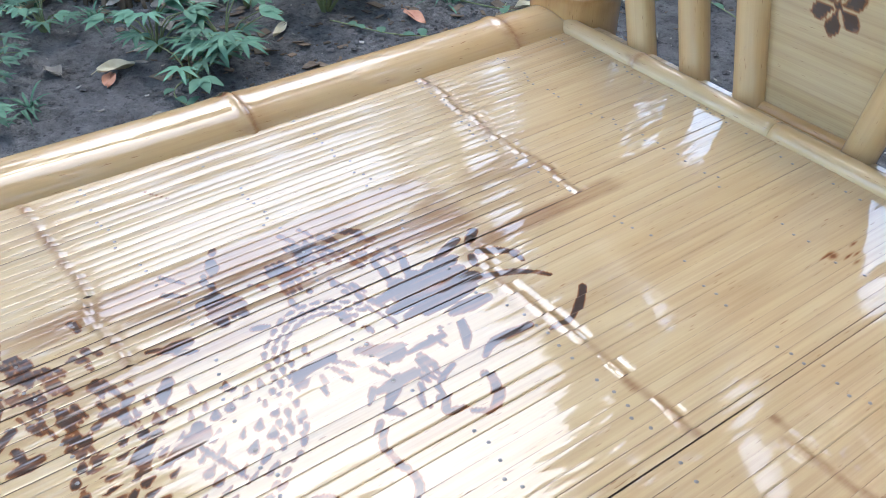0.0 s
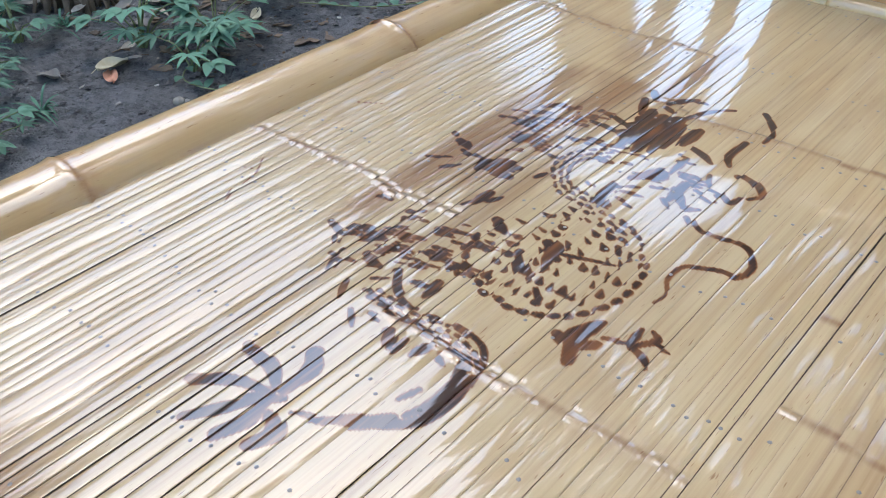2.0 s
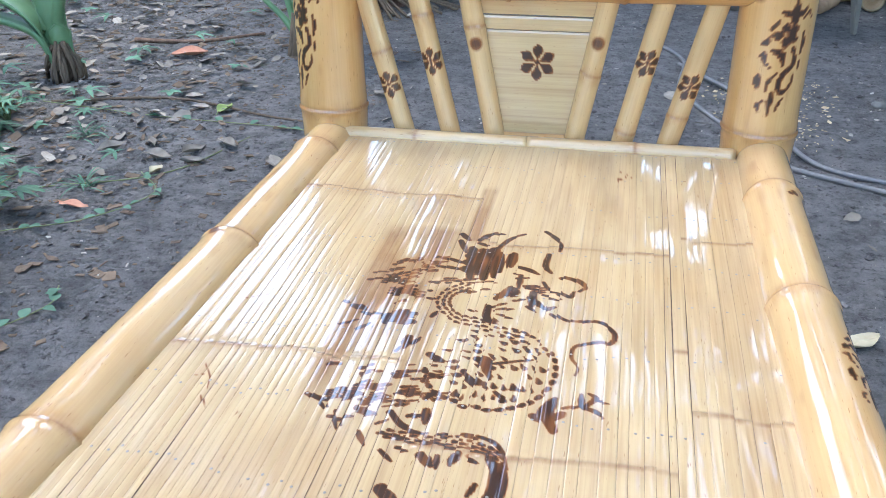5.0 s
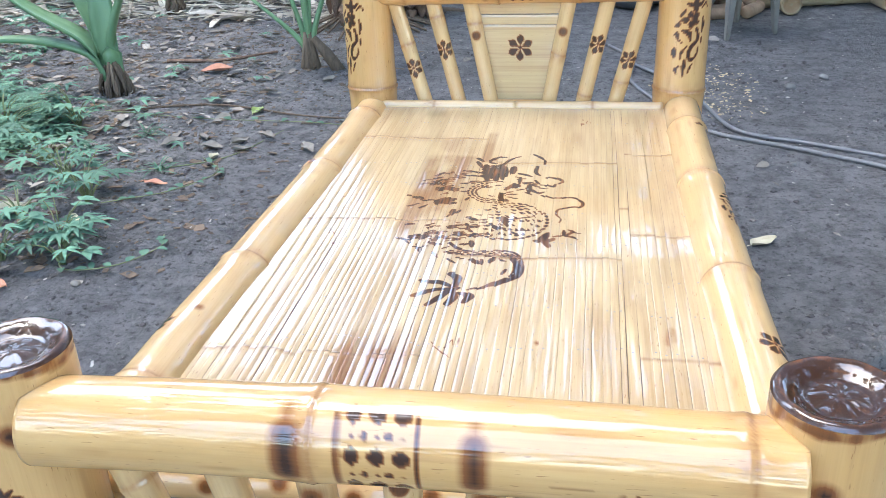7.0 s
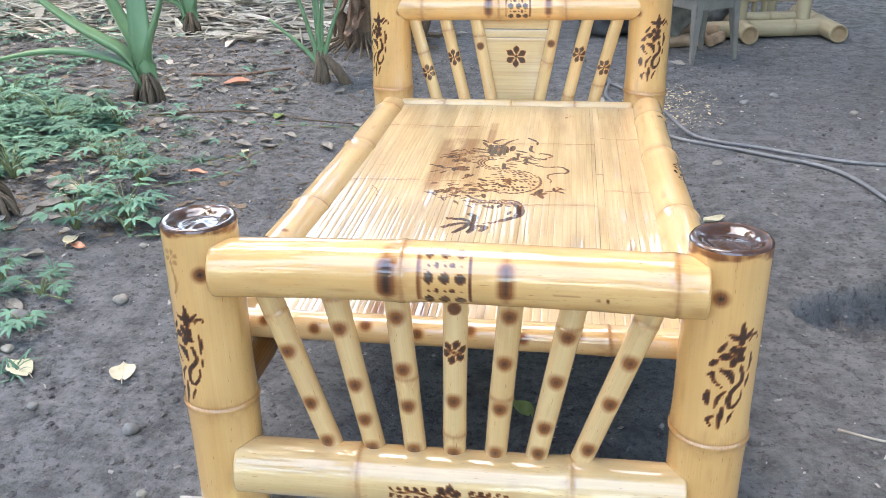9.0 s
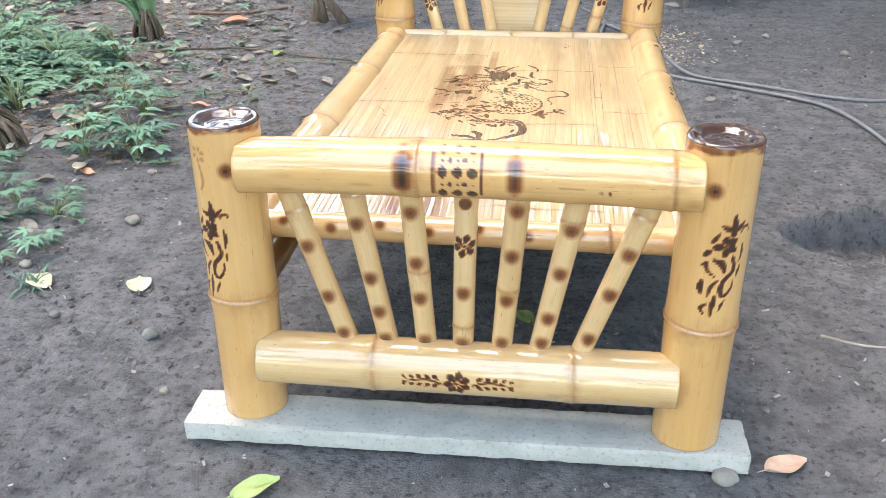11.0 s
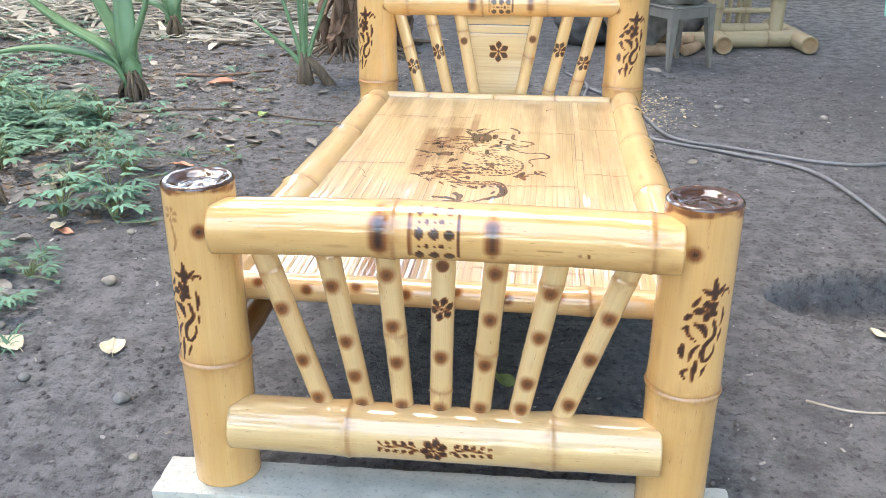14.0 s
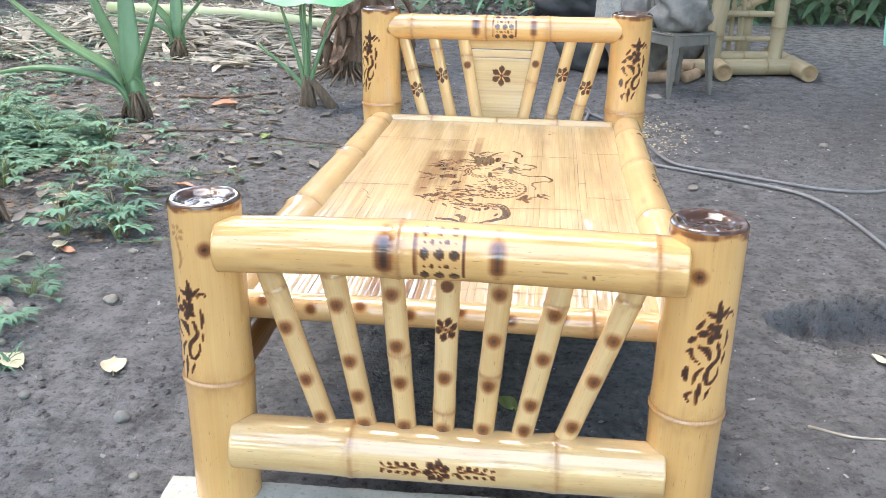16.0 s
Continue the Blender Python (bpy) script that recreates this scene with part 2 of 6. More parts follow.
M_STRAW = mottled("dry_straw", (0.68, 0.63, 0.53), (0.36, 0.31, 0.24), 12, 0.8, 0.001, island=True)
M_STALK = mottled("pale_stalk", (0.48, 0.56, 0.30), (0.58, 0.62, 0.40), 10, 0.6, 0.002)
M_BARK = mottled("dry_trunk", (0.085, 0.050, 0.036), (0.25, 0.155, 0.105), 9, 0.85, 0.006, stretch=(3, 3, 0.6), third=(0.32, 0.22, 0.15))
M_FIBRE = mottled("dead_fibre", (0.07, 0.050, 0.036), (0.21, 0.15, 0.10), 22, 0.9, 0.003, stretch=(3, 3, 0.5), island=True)
M_CHIP = mottled("sawdust", (0.66, 0.56, 0.36), (0.54, 0.42, 0.25), 80, 0.85, 0.001, island=True)
M_WHITE = mottled("pale_chips", (0.55, 0.53, 0.48), (0.34, 0.31, 0.27), 60, 0.8, 0.001, island=True)
M_HOSE = mottled("grey_hose", (0.13, 0.13, 0.135), (0.19, 0.19, 0.19), 25, 0.45, 0.0005, third=(0.15, 0.14, 0.13))
M_PLASTIC = mottled("dirty_grey_plastic", (0.20, 0.185, 0.16), (0.14, 0.13, 0.115), 10, 0.5, 0.0006, third=(0.17, 0.155, 0.14))
M_CLOTH = mottled("grey_sack", (0.24, 0.23, 0.21), (0.11, 0.105, 0.10), 12, 0.9, 0.003)
M_STONE = mottled("stone", (0.33, 0.30, 0.25), (0.22, 0.20, 0.17), 30, 0.85, 0.002)
M_WOOD = mottled("cut_wood", (0.42, 0.29, 0.19), (0.28, 0.18, 0.115), 18, 0.8, 0.002)
M_AQUA = mottled("aqua_cloth", (0.20, 0.55, 0.42), (0.26, 0.62, 0.50), 12, 0.85, 0.002)
M_NAIL = mottled("dull_nail", (0.30, 0.27, 0.23), (0.20, 0.17, 0.14), 90, 0.35, 0.0003)
M_CROWN = mottled("grove_leaves", (0.035, 0.085, 0.028), (0.085, 0.15, 0.05), 3, 0.6, 0.002, island=True)
M_GRAVEL = mottled("rubble", (0.30, 0.29, 0.27), (0.15, 0.145, 0.135), 30, 0.9, 0.002, island=True)
M_DARK = mottled("dark_tarp", (0.03, 0.03, 0.032), (0.06, 0.06, 0.06), 8, 0.7, 0.002)
M_BACK = mottled("dark_broad_leaf", (0.035, 0.085, 0.04), (0.11, 0.19, 0.10), 6, 0.5, 0.001, island=True)


# ---- ground ----
def spread(lo, hi, step, reach, grow=1.22):
    mid = list(np.arange(lo, hi, step))
    out, d, x = [], step, hi
    while x < reach:
        out.append(x)
        d *= grow
        x += d
    head, d, x = [], step, lo
    while x > -reach:
        d *= grow
        x -= d
        head.append(x)
    return np.array(head[::-1] + mid + out + [reach * 1.5])


def ground_height(x, y):
    z = 0.030 * (fbm(x * 1.1, y * 1.1, 3) - 0.47) + 0.022 * (fbm(x * 5, y * 5, 11) - 0.47) + 0.011 * (fbm(x * 22, y * 22, 17, 3) - 0.44)
    # churned lumps away from the trodden middle
    rough = np.clip((np.abs(x - 0.1) - 0.75) / 0.8, 0.25, 1)
    z = z + rough * 0.016 * (fbm(x * 34, y * 34, 23, 2) - 0.38)
    z = z + 0.011 * rough * (fbm(x * 62, y * 62, 27, 2) - 0.36)
    # low bank of leaf mould on the planted side
    z = z + 0.05 * np.clip((-x - 1.5) / 1.2, 0, 1) * vnoise(x * 1.5, y * 1.5, 31)
    # the dug hollow beside the bed
    wob = 0.42 * (fbm(x * 11, y * 11, 41) - 0.47)
    d = np.sqrt(((x - 1.28) / 0.37) ** 2 + ((y - 1.17) / 0.20) ** 2) + wob
    z = z - 0.13 * np.clip((1.08 - d) / 0.16, 0, 1) ** 0.8 * (0.75 + 0.5 * vnoise(x * 14, y * 14, 43))
    # flat under the slab
    flat = np.clip(1.6 - np.maximum(np.abs(x) / 0.60, np.abs(y - 0.06) / 0.14), 0, 1)
    return z * (1 - np.clip(flat * 2, 0, 1)) - 0.004 * np.clip(flat * 2, 0, 1)


def make_ground():
    xs, ys = spread(-2.3, 1.9, 0.013, 60), spread(-0.6, 3.2, 0.013, 60)
    gx, gy = np.meshgrid(xs, ys)
    z = ground_height(gx, gy)
    v = np.stack([gx.ravel(), gy.ravel(), z.ravel()], 1)
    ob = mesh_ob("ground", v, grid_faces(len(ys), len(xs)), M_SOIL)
    return tagged(ob, "dark grey damp sandy soil yard, trodden and lumpy", "ground", kind="structure")


make_ground()
LX, LY = np.arange(-7.0, 7.0, 0.03), np.arange(-1.0, 11.0, 0.03)
LOOKUP = ground_height(*np.meshgrid(LX, LY))


def gz(x, y):
    """Height of the soil, near enough."""
    i, j = (y + 1.0) / 0.03, (x + 7.0) / 0.03
    i, j = min(max(i, 0), len(LY) - 1.01), min(max(j, 0), len(LX) - 1.01)
    a, b = int(i), int(j)
    p, q = i - a, j - b
    return float((LOOKUP[a, b] * (1 - q) + LOOKUP[a, b + 1] * q) * (1 - p) + (LOOKUP[a + 1, b] * (1 - q) + LOOKUP[a + 1, b + 1] * q) * p)


# ---- burnt ornaments: strokes as (x0, y0, x1, y1, r0, r1, soft, strength) ----
def stroke(ctrl, r0, r1, r2=None, n=14, soft=0.0025, s=1.0):
    p = smooth_line(ctrl, n)
    r2 = r0 if r2 is None else r2
    t = np.linspace(0, 1, n)
    r = np.where(t < 0.5, r0 + (r1 - r0) * t * 2, r1 + (r2 - r1) * (t - 0.5) * 2)
    return [(*p[i], *p[i + 1], r[i], r[i + 1], soft, s) for i in range(n - 1)]


def petal(cx, cy, ang, a, b, w, soft=0.0025, s=1.0):
    c, d = math.cos(ang), math.sin(ang)
    m = a + (b - a) * 0.55
    return [(cx + a * c, cy + a * d, cx + m * c, cy + m * d, w * 0.25, w, soft, s), (cx + m * c, cy + m * d, cx + b * c, cy + b * d, w, w * 0.12, soft, s)]


def flower(cx, cy, size, n=6, rot=0.3, s=1.0):
    out = []
    for i in range(n):
        out += petal(cx, cy, rot + 2 * math.pi * i / n, size * 0.26, size, size * 0.27, s=s)
    return out + [(cx, cy, cx, cy, size * 0.13, size * 0.13, 0.002, s)]


def dot(x, y, r, halo, s=0.9):
    return [(x, y, x, y, r * 1.15, r * 1.15, halo * 0.85, s)]


def scroll(u, v, h):
    """Tall floral scroll h high over (u, v): a bud, a blossom, leaves and a hooked stem."""
    k = h / 585

    def leaf(w, *pts, a=0.35, b=0.25):
        return stroke([(u + x * k, v + y * k) for x, y in pts], w * k * a, w * k, w * k * b, 6 + 4 * len(pts), 0.002)

    out = leaf(19, (20, 480), (22, 530), (18, 588), a=0.9) + leaf(15, (20, 500), (-10, 512), (-46, 526)) + leaf(14, (20, 500), (50, 515), (82, 548))
    out += leaf(8, (64, 490), (80, 513), (104, 517), (118, 488))
    for x, y in ((-16, 462), (36, 447), (38, 392), (-10, 362), (-68, 410)):
        out += leaf(21, (-5 + 0.3 * (x + 5), 417 + 0.3 * (y - 417)), (-5 + 0.65 * (x + 5), 417 + 0.65 * (y - 417)), (x, y), b=0.5)
    out += leaf(6, (-6, 416), (-3, 418), a=1, b=1)
    out += leaf(11, (-80, 440), (-64, 462), (-50, 487), a=0.8) + leaf(15, (-108, 366), (-98, 376), (-86, 388), a=0.7, b=0.7)
    out += leaf(10, (80, 425), (87, 375), (77, 315)) + leaf(8, (86, 295), (80, 268), (75, 235))
    out += leaf(20, (-66, 342), (-20, 318), (0, 265)) + leaf(11, (-125, 302), (-98, 320), (-90, 280), (-50, 245))
    out += leaf(13, (34, 352), (50, 295), (40, 260), (5, 225), (-10, 175), (0, 135), (30, 140), (55, 185), (58, 222), a=0.7)
    out += leaf(19, (-110, 218), (-114, 180), (-108, 142)) + leaf(11, (-28, 226), (-60, 185), (-70, 126))
    out += leaf(14, (-35, 138), (-40, 85), (-46, 4)) + leaf(11, (-68, 88), (-96, 60), (-80, 20)) + leaf(9, (20, 105), (6, 75), (-6, 40))
    return out


def lattice(u, v, half_v, half_u):
    """Block of diamonds between two bars on a rail; u runs round it, v along."""
    out = []
    for e in (-1, 1):
        out.append((u - half_u, v + e * half_v, u + half_u, v + e * half_v, 0.0024, 0.0024, 0.002, 0.9))
    for i, du in enumerate(np.linspace(-half_u, half_u, 5)):
        n = 3 if i % 2 == 0 else 2
        for j in range(n):
            x = v + (j - (n - 1) / 2) * half_v * 0.62
            r = 0.0112 if i % 2 == 0 else 0.0050
            for e in (-1, 1):
                out.append((u + du, x, u + du + e * r, x, r * 0.78, 0.0004, 0.002, 1.0))
            if i % 2:
                for e in (-1, 1):
                    out.append((u + du, x + e * half_v * 0.32, u + du, x + e * half_v * 0.32, 0.0022, 0.0022, 0.002, 0.9))
    return out


def burn_at(prims, u, v):
    out = np.zeros_like(u)
    for x0, y0, x1, y1, r0, r1, soft, s in prims:
        m = max(r0, r1) + soft
        sel = np.nonzero((u > min(x0, x1) - m) & (u < max(x0, x1) + m) & (v > min(y0, y1) - m) & (v < max(y0, y1) + m))[0]
        if not len(sel):
            continue
        px, py, dx, dy = u[sel] - x0, v[sel] - y0, x1 - x0, y1 - y0
        t = np.clip((px * dx + py * dy) / (dx * dx + dy * dy + 1e-12), 0, 1)
        d = np.hypot(px - t * dx, py - t * dy)
        out[sel] = np.maximum(out[sel], s * np.clip(0.5 + (r0 + (r1 - r0) * t - d) / soft, 0, 1))
    return out


# ---- round bamboo ----
def culm(name, a, b, r, parent, nodes=(), marks=(), front=(0, -1, 0), step=0.008, seg=40, mouth0=None, mouth1=None,
         r1=None, tint=0.0, hollow=False, bow=None, rim=0.0, mat=None, label="", seed=0, bulge=0.04):
    """A culm from a to b. nodes: metres along it. marks: strokes over (arc, length). mouth: (x, y, radius) of the upright it is coped to."""
    a, b, X = Vector(a), Vector(b), Vector(front)
    Z = (b - a)
    L = Z.length
    Z.normalize()
    X = (X - Z * X.dot(Z)).normalized()
    Y = Z.cross(X)
    r1 = r if r1 is None else r1
    ang = -math.pi + 2 * math.pi * np.arange(seg) / seg
    ca, sa = np.cos(ang), np.sin(ang)

    def coped(mouth, rad, first):
        s = np.zeros(seg)
        for j in range(seg):
            o = a + X * (rad * ca[j]) + Y * (rad * sa[j])
            px, py, dx, dy = o.x - mouth[0], o.y - mouth[1], Z.x, Z.y
            q, h = dx * dx + dy * dy, px * dx + py * dy
            disc = h * h - q * (px * px + py * py - mouth[2] ** 2)
            w = max(math.sqrt(disc) if disc > 0 else 0, 0.036)
            s[j] = (-h + w) / q if first else (-h - w) / q
        return s
    s0 = coped(mouth0, r, True) if mouth0 else np.zeros(seg)
    s1 = coped(mouth1, r1, False) if mouth1 else np.full(seg, L)
    n = max(3, int(L / step))
    f = set(np.linspace(0, 1, n + 1))
    for q in nodes:
        for d in (-0.012, -0.007, -0.004, -0.002, 0, 0.002, 0.004, 0.007, 0.012):
            if 0 < (q + d) / L < 1:
                f.add((q + d) / L)
    f = np.array(sorted(f))
    s = s0[None, :] + (s1 - s0)[None, :] * f[:, None]
    A = np.broadcast_to(ang[None, :], s.shape)
    R = r + (r1 - r) * s / L + 0.012 * r * np.sin(2 * A + seed) + 0.02 * r * (vnoise(s * 4 + seed * 7, A * 0.6, seed) - 0.5)
    tintv = np.full(s.shape, tint)
    for k, q in enumerate(nodes):
        skew = q + 0.003 * np.sin(A + k + seed)
        R = R + r * bulge * np.exp(-((s - skew) / 0.006) ** 2) - r * bulge * 0.7 * np.exp(-((s - skew - 0.006) / 0.0025) ** 2)
        R = R + r * 0.035 * np.exp(-((s - skew) / 0.03) ** 2)
        tintv = np.maximum(tintv, 0.75 * np.exp(-((s - skew - 0.004) / 0.006) ** 2))
        tintv = np.maximum(tintv, 0.38 * np.exp(-((s - skew) / 0.022) ** 2) * vnoise(A * 5 + k, s * 60, seed + 5) * 1.5)
    v = np.stack([R * ca, R * sa, s], 2)
    if bow:
        v[:, :, 1] += np.interp(s, *bow)
    u = A * r
    burn = burn_at(list(marks), u.ravel(), s.ravel()).reshape(s.shape) if len(marks) else np.zeros(s.shape)
    # ageing spots
    tintv = np.maximum(tintv, 0.5 * np.clip(vnoise(u * 60 + seed, s * 14, seed + 9) - 0.80, 0, 1) * 4)
    if rim:
        edge = np.clip((s - (L - rim * (0.35 + 1.1 * vnoise(A * 2.2, A * 0 + seed, seed + 3)))) / 0.006, 0, 1)
        burn = np.maximum(burn, edge * (0.25 + 0.5 * vnoise(A * 6, s * 120, seed)))
    rows = len(f)
    V = [v.reshape(-1, 3)]
    B, T = [burn.ravel()], [tintv.ravel()]
    F = grid_faces(rows, seg, True)
    base = rows * seg
    for end in (0, 1):
        first = (rows - 1) * seg if end else 0
        ring = v[-1] if end else v[0]
        c = ring.mean(0)
        last = first
        cap = bool(rim and hollow and end)
        if cap:
            keep = (V, B, T, F, base)
            V, B, T, F, base, last = [ring.copy()], [np.full(seg, 0.9)], [np.full(seg, 0.5)], [], seg, 0
        if hollow and (end or hollow == 2):
            d = 1 if end else -1
            for k, (q, dz, bb) in enumerate(((0.96, 0.004, 1.0), (0.88, 0.006, 0.8), (0.76, 0.001, 1.1), (0.66, -0.001, 0.9), (0.60, -0.006, 1.2), (0.44, -0.007, 1.0), (0.22, -0.003, 1.0))):
                g = c + (ring - c) * q
                g[:, 2] = ring[:, 2] + d * dz + 0.0018 * (vnoise(ang * 3, ang * 0 + k, seed + k) - 0.5)
                V.append(g)
                B.append(np.full(seg, bb) * (0.85 + 0.3 * vnoise(ang * 5, ang * 0 + k, seed)) if rim else np.full(seg, 0.2 if k > 1 else 0.0))
                T.append(np.full(seg, 0.5))
                for j in range(seg):
                    w = (j + 1) % seg
                    quad = (last + j, last + w, base + w, base + j)
                    F.append(quad if end else quad[::-1])
                last = base
                base += seg
            c = c + np.array([0, 0, -d * 0.004])
        V.append(c[None, :])
        B.append(np.array([0.9 if hollow and rim else 0.0]))
        T.append(np.array([0.5]))
        for j in range(seg):
            w = (j + 1) % seg
            F.append((last + j, last + w, base) if end else (last + w, last + j, base))
        base += 1
        if cap:
            lid = (np.concatenate(V), F, np.concatenate(B), np.concatenate(T))
            V, B, T, F, base = keep
    V = np.concatenate(V)
    B, T = np.concatenate(B), np.concatenate(T)
    col = np.stack([B, T, np.zeros_like(B), np.ones_like(B)], 1)
    m = Matrix(((X.x, Y.x, Z.x, a.x), (X.y, Y.y, Z.y, a.y), (X.z, Y.z, Z.z, a.z), (0, 0, 0, 1)))
    ob = mesh_ob(name, V, F, mat or M_CULM, parent, label, True, col, m)
    if rim and hollow:
        v2, f2, b2, t2 = lid
        mesh_ob("rim", v2, f2, mat or M_CULM, ob, "dark lacquered cut end", True, np.stack([b2, t2, t2 * 0, t2 * 0 + 1], 1))
    return ob


# ---- the bed ----
bed = empty("bamboo_bed", "varnished yellow bamboo bed with burnt ornaments on a concrete slab", "bed")
PX, PR, HY, HR = 0.45, 0.066, 1.885, 0.072
FY = 0.079
FOOT = [(-PX, FY, PR), (PX, FY, PR)]
HEAD = [(-PX, HY, HR), (PX, HY, HR)]

# foot posts
for i, (x, y, r) in enumerate(FOOT):
    f = -1 if i == 0 else 1
    mk = scroll((-0.028, 0.018)[i], (0.288, 0.307)[i], 0.206)
    mk += dot(-f * 0.018, 0.556, 0.009, 0.026, 1.0) + dot(-f * 0.018, 0.556, 0.005, 0.006, 1.0)
    if i == 0:
        mk += [tuple(list(q[:7]) + [0.35]) for q in flower(-0.035, 0.585, 0.018, 6)] + [tuple(list(q[:7]) + [0.35]) for q in stroke([(-0.036, 0.565), (-0.030, 0.535), (-0.038, 0.515)], 0.003, 0.004)]
    culm("foot_post", (x, y, 0.05), (x, y, 0.683), r, bed, nodes=((0.277,), (0.272,))[i], marks=mk, seg=112, step=0.0045, hollow=True, rim=0.017, seed=3 + i, bulge=0.035,
         label="thick foot post with a burnt floral scroll and dark lacquered rim")

# head posts
for i, (x, y, r) in enumerate(HEAD):
    f = -1 if i == 0 else 1
    mk = scroll((-0.040, 0.016)[i], 0.520, 0.228) + dot(-f * 0.045, 0.75, 0.006, 0.026, 1.0)
    culm("head_post", (x, y, 0.0), (x, y, 0.818), r, bed, nodes=(0.20, 0.475), marks=mk, seg=96, step=0.0055, hollow=True, rim=0.014, seed=7 + i, bulge=0.035,
         label="thick head post with a burnt floral scroll")


def ring_band(v, w=0.013, s=1.0):
    return [(-0.03, v, 0.012, v, w, w, 0.022, s), (-0.06, v, 0.03, v, w * 0.4, w * 0.4, 0.02, s * 0.6)]


# foot rails, coped round the posts
top_marks = ring_band(0.355) + ring_band(0.552, 0.010, 0.95) + lattice(-0.012, 0.452, 0.042, 0.044)
top_marks += [(0.012, v, 0.016, v, 0.0022, 0.0022, 0.002, 0.8) for v in (0.700, 0.716)] + [(0.020, 0.58, 0.020, 0.64, 0.001, 0.0012, 0.002, 0.6), (0.008, 0.63, 0.008, 0.67, 0.001, 0.001, 0.002, 0.5), (-0.034, 0.54, -0.034, 0.60, 0.0012, 0.0004, 0.002, 0.5)]
culm("top_rail", (-0.46, FY - 0.032, 0.607), (0.455, FY - 0.032, 0.608), 0.0515, bed, nodes=(0.378, 0.822), marks=top_marks, seg=88, step=0.005, mouth0=FOOT[0], mouth1=FOOT[1], seed=11, bow=((0, 0.2, 0.45, 0.7, 0.92), (0, -0.007, -0.010, -0.007, 0)),
     label="round top rail with burnt bands and a diamond lattice", bulge=0.022)
low_marks = flower(0.004, 0.452, 0.027, 7)
for e in (-1, 1):
    low_marks += stroke([(0.006, 0.452 + e * 0.030), (-0.003, 0.452 + e * 0.062), (0.004, 0.452 + e * 0.108)], 0.0018, 0.0022, 0.001)
    for k in range(5):
        for g in (-1, 1):
            low_marks += petal(0.001 + 0.004 * g, 0.452 + e * (0.036 + 0.016 * k), e * radians(90) - e * g * radians(38), 0.002, 0.017 - 0.0012 * k, 0.0044 - 0.0003 * k)
culm("bottom_rail", (-0.46, FY - 0.032, 0.191), (0.45, FY - 0.032, 0.193), 0.0535, bed, nodes=(0.282, 0.672), marks=low_marks, seg=88, step=0.005, mouth0=FOOT[0], mouth1=FOOT[1], seed=12, tint=0.10, mat=M_CULM_PALE,
     label="round bottom rail with a burnt leaf spray", bulge=0.03)

# foot spindles, fanned
SPIN = [(-0.338, -0.229), (-0.215, -0.15), (-0.103, -0.075), (0.002, -0.004), (0.098, 0.071), (0.207, 0.143), (0.338, 0.221)]
SPOTS = [(0.243, 0.13, 0.044), (0.289, 0.172, 0.097, 0.035), (0.313, 0.208, 0.131, 0.036), (0.147, 0.034), (0.325, 0.232, 0.137, 0.04), (0.295, 0.203, 0.103, 0.046), (0.259, 0.169, 0.064)]
NODES = [(0.312,), (0.341,), (0.183,), (0.068,), (0.154,), (0.306,), (0.331,)]
for i, (xt, xb) in enumerate(SPIN):
    mk = []
    for q in SPOTS[i]:
        mk += dot(0.0, q, 0.0085, 0.030, 1.0)
    if i == 3:
        mk += flower(0, 0.249, 0.025, 6) + dot(0, 0.335, 0.010, 0.006, 0.8)
    y = FY - 0.014
    culm("spindle", (xb, y, 0.215), (xt, y, 0.568), 0.0205, bed, nodes=NODES[i], marks=mk, seg=40, step=0.0045, seed=20 + i, r1=0.0225, tint=0.16, mat=M_CULM_PALE,
         label="slim bamboo spindle with burnt spots")

# apron pole under the foot end of the mat
mk = []
for k in range(9):
    mk += dot(-0.020 + 0.012 * (k % 2), 0.055 + 0.098 * k, 0.008, 0.020, 0.85)
culm("apron_pole", (-0.43, 0.164, 0.436), (0.43, 0.164, 0.436), 0.028, bed, nodes=(0.32, 0.70), marks=mk, seg=40, step=0.006, seed=31, mat=M_CULM_PALE, label="thin cross pole with burnt spots at the mat's foot end")

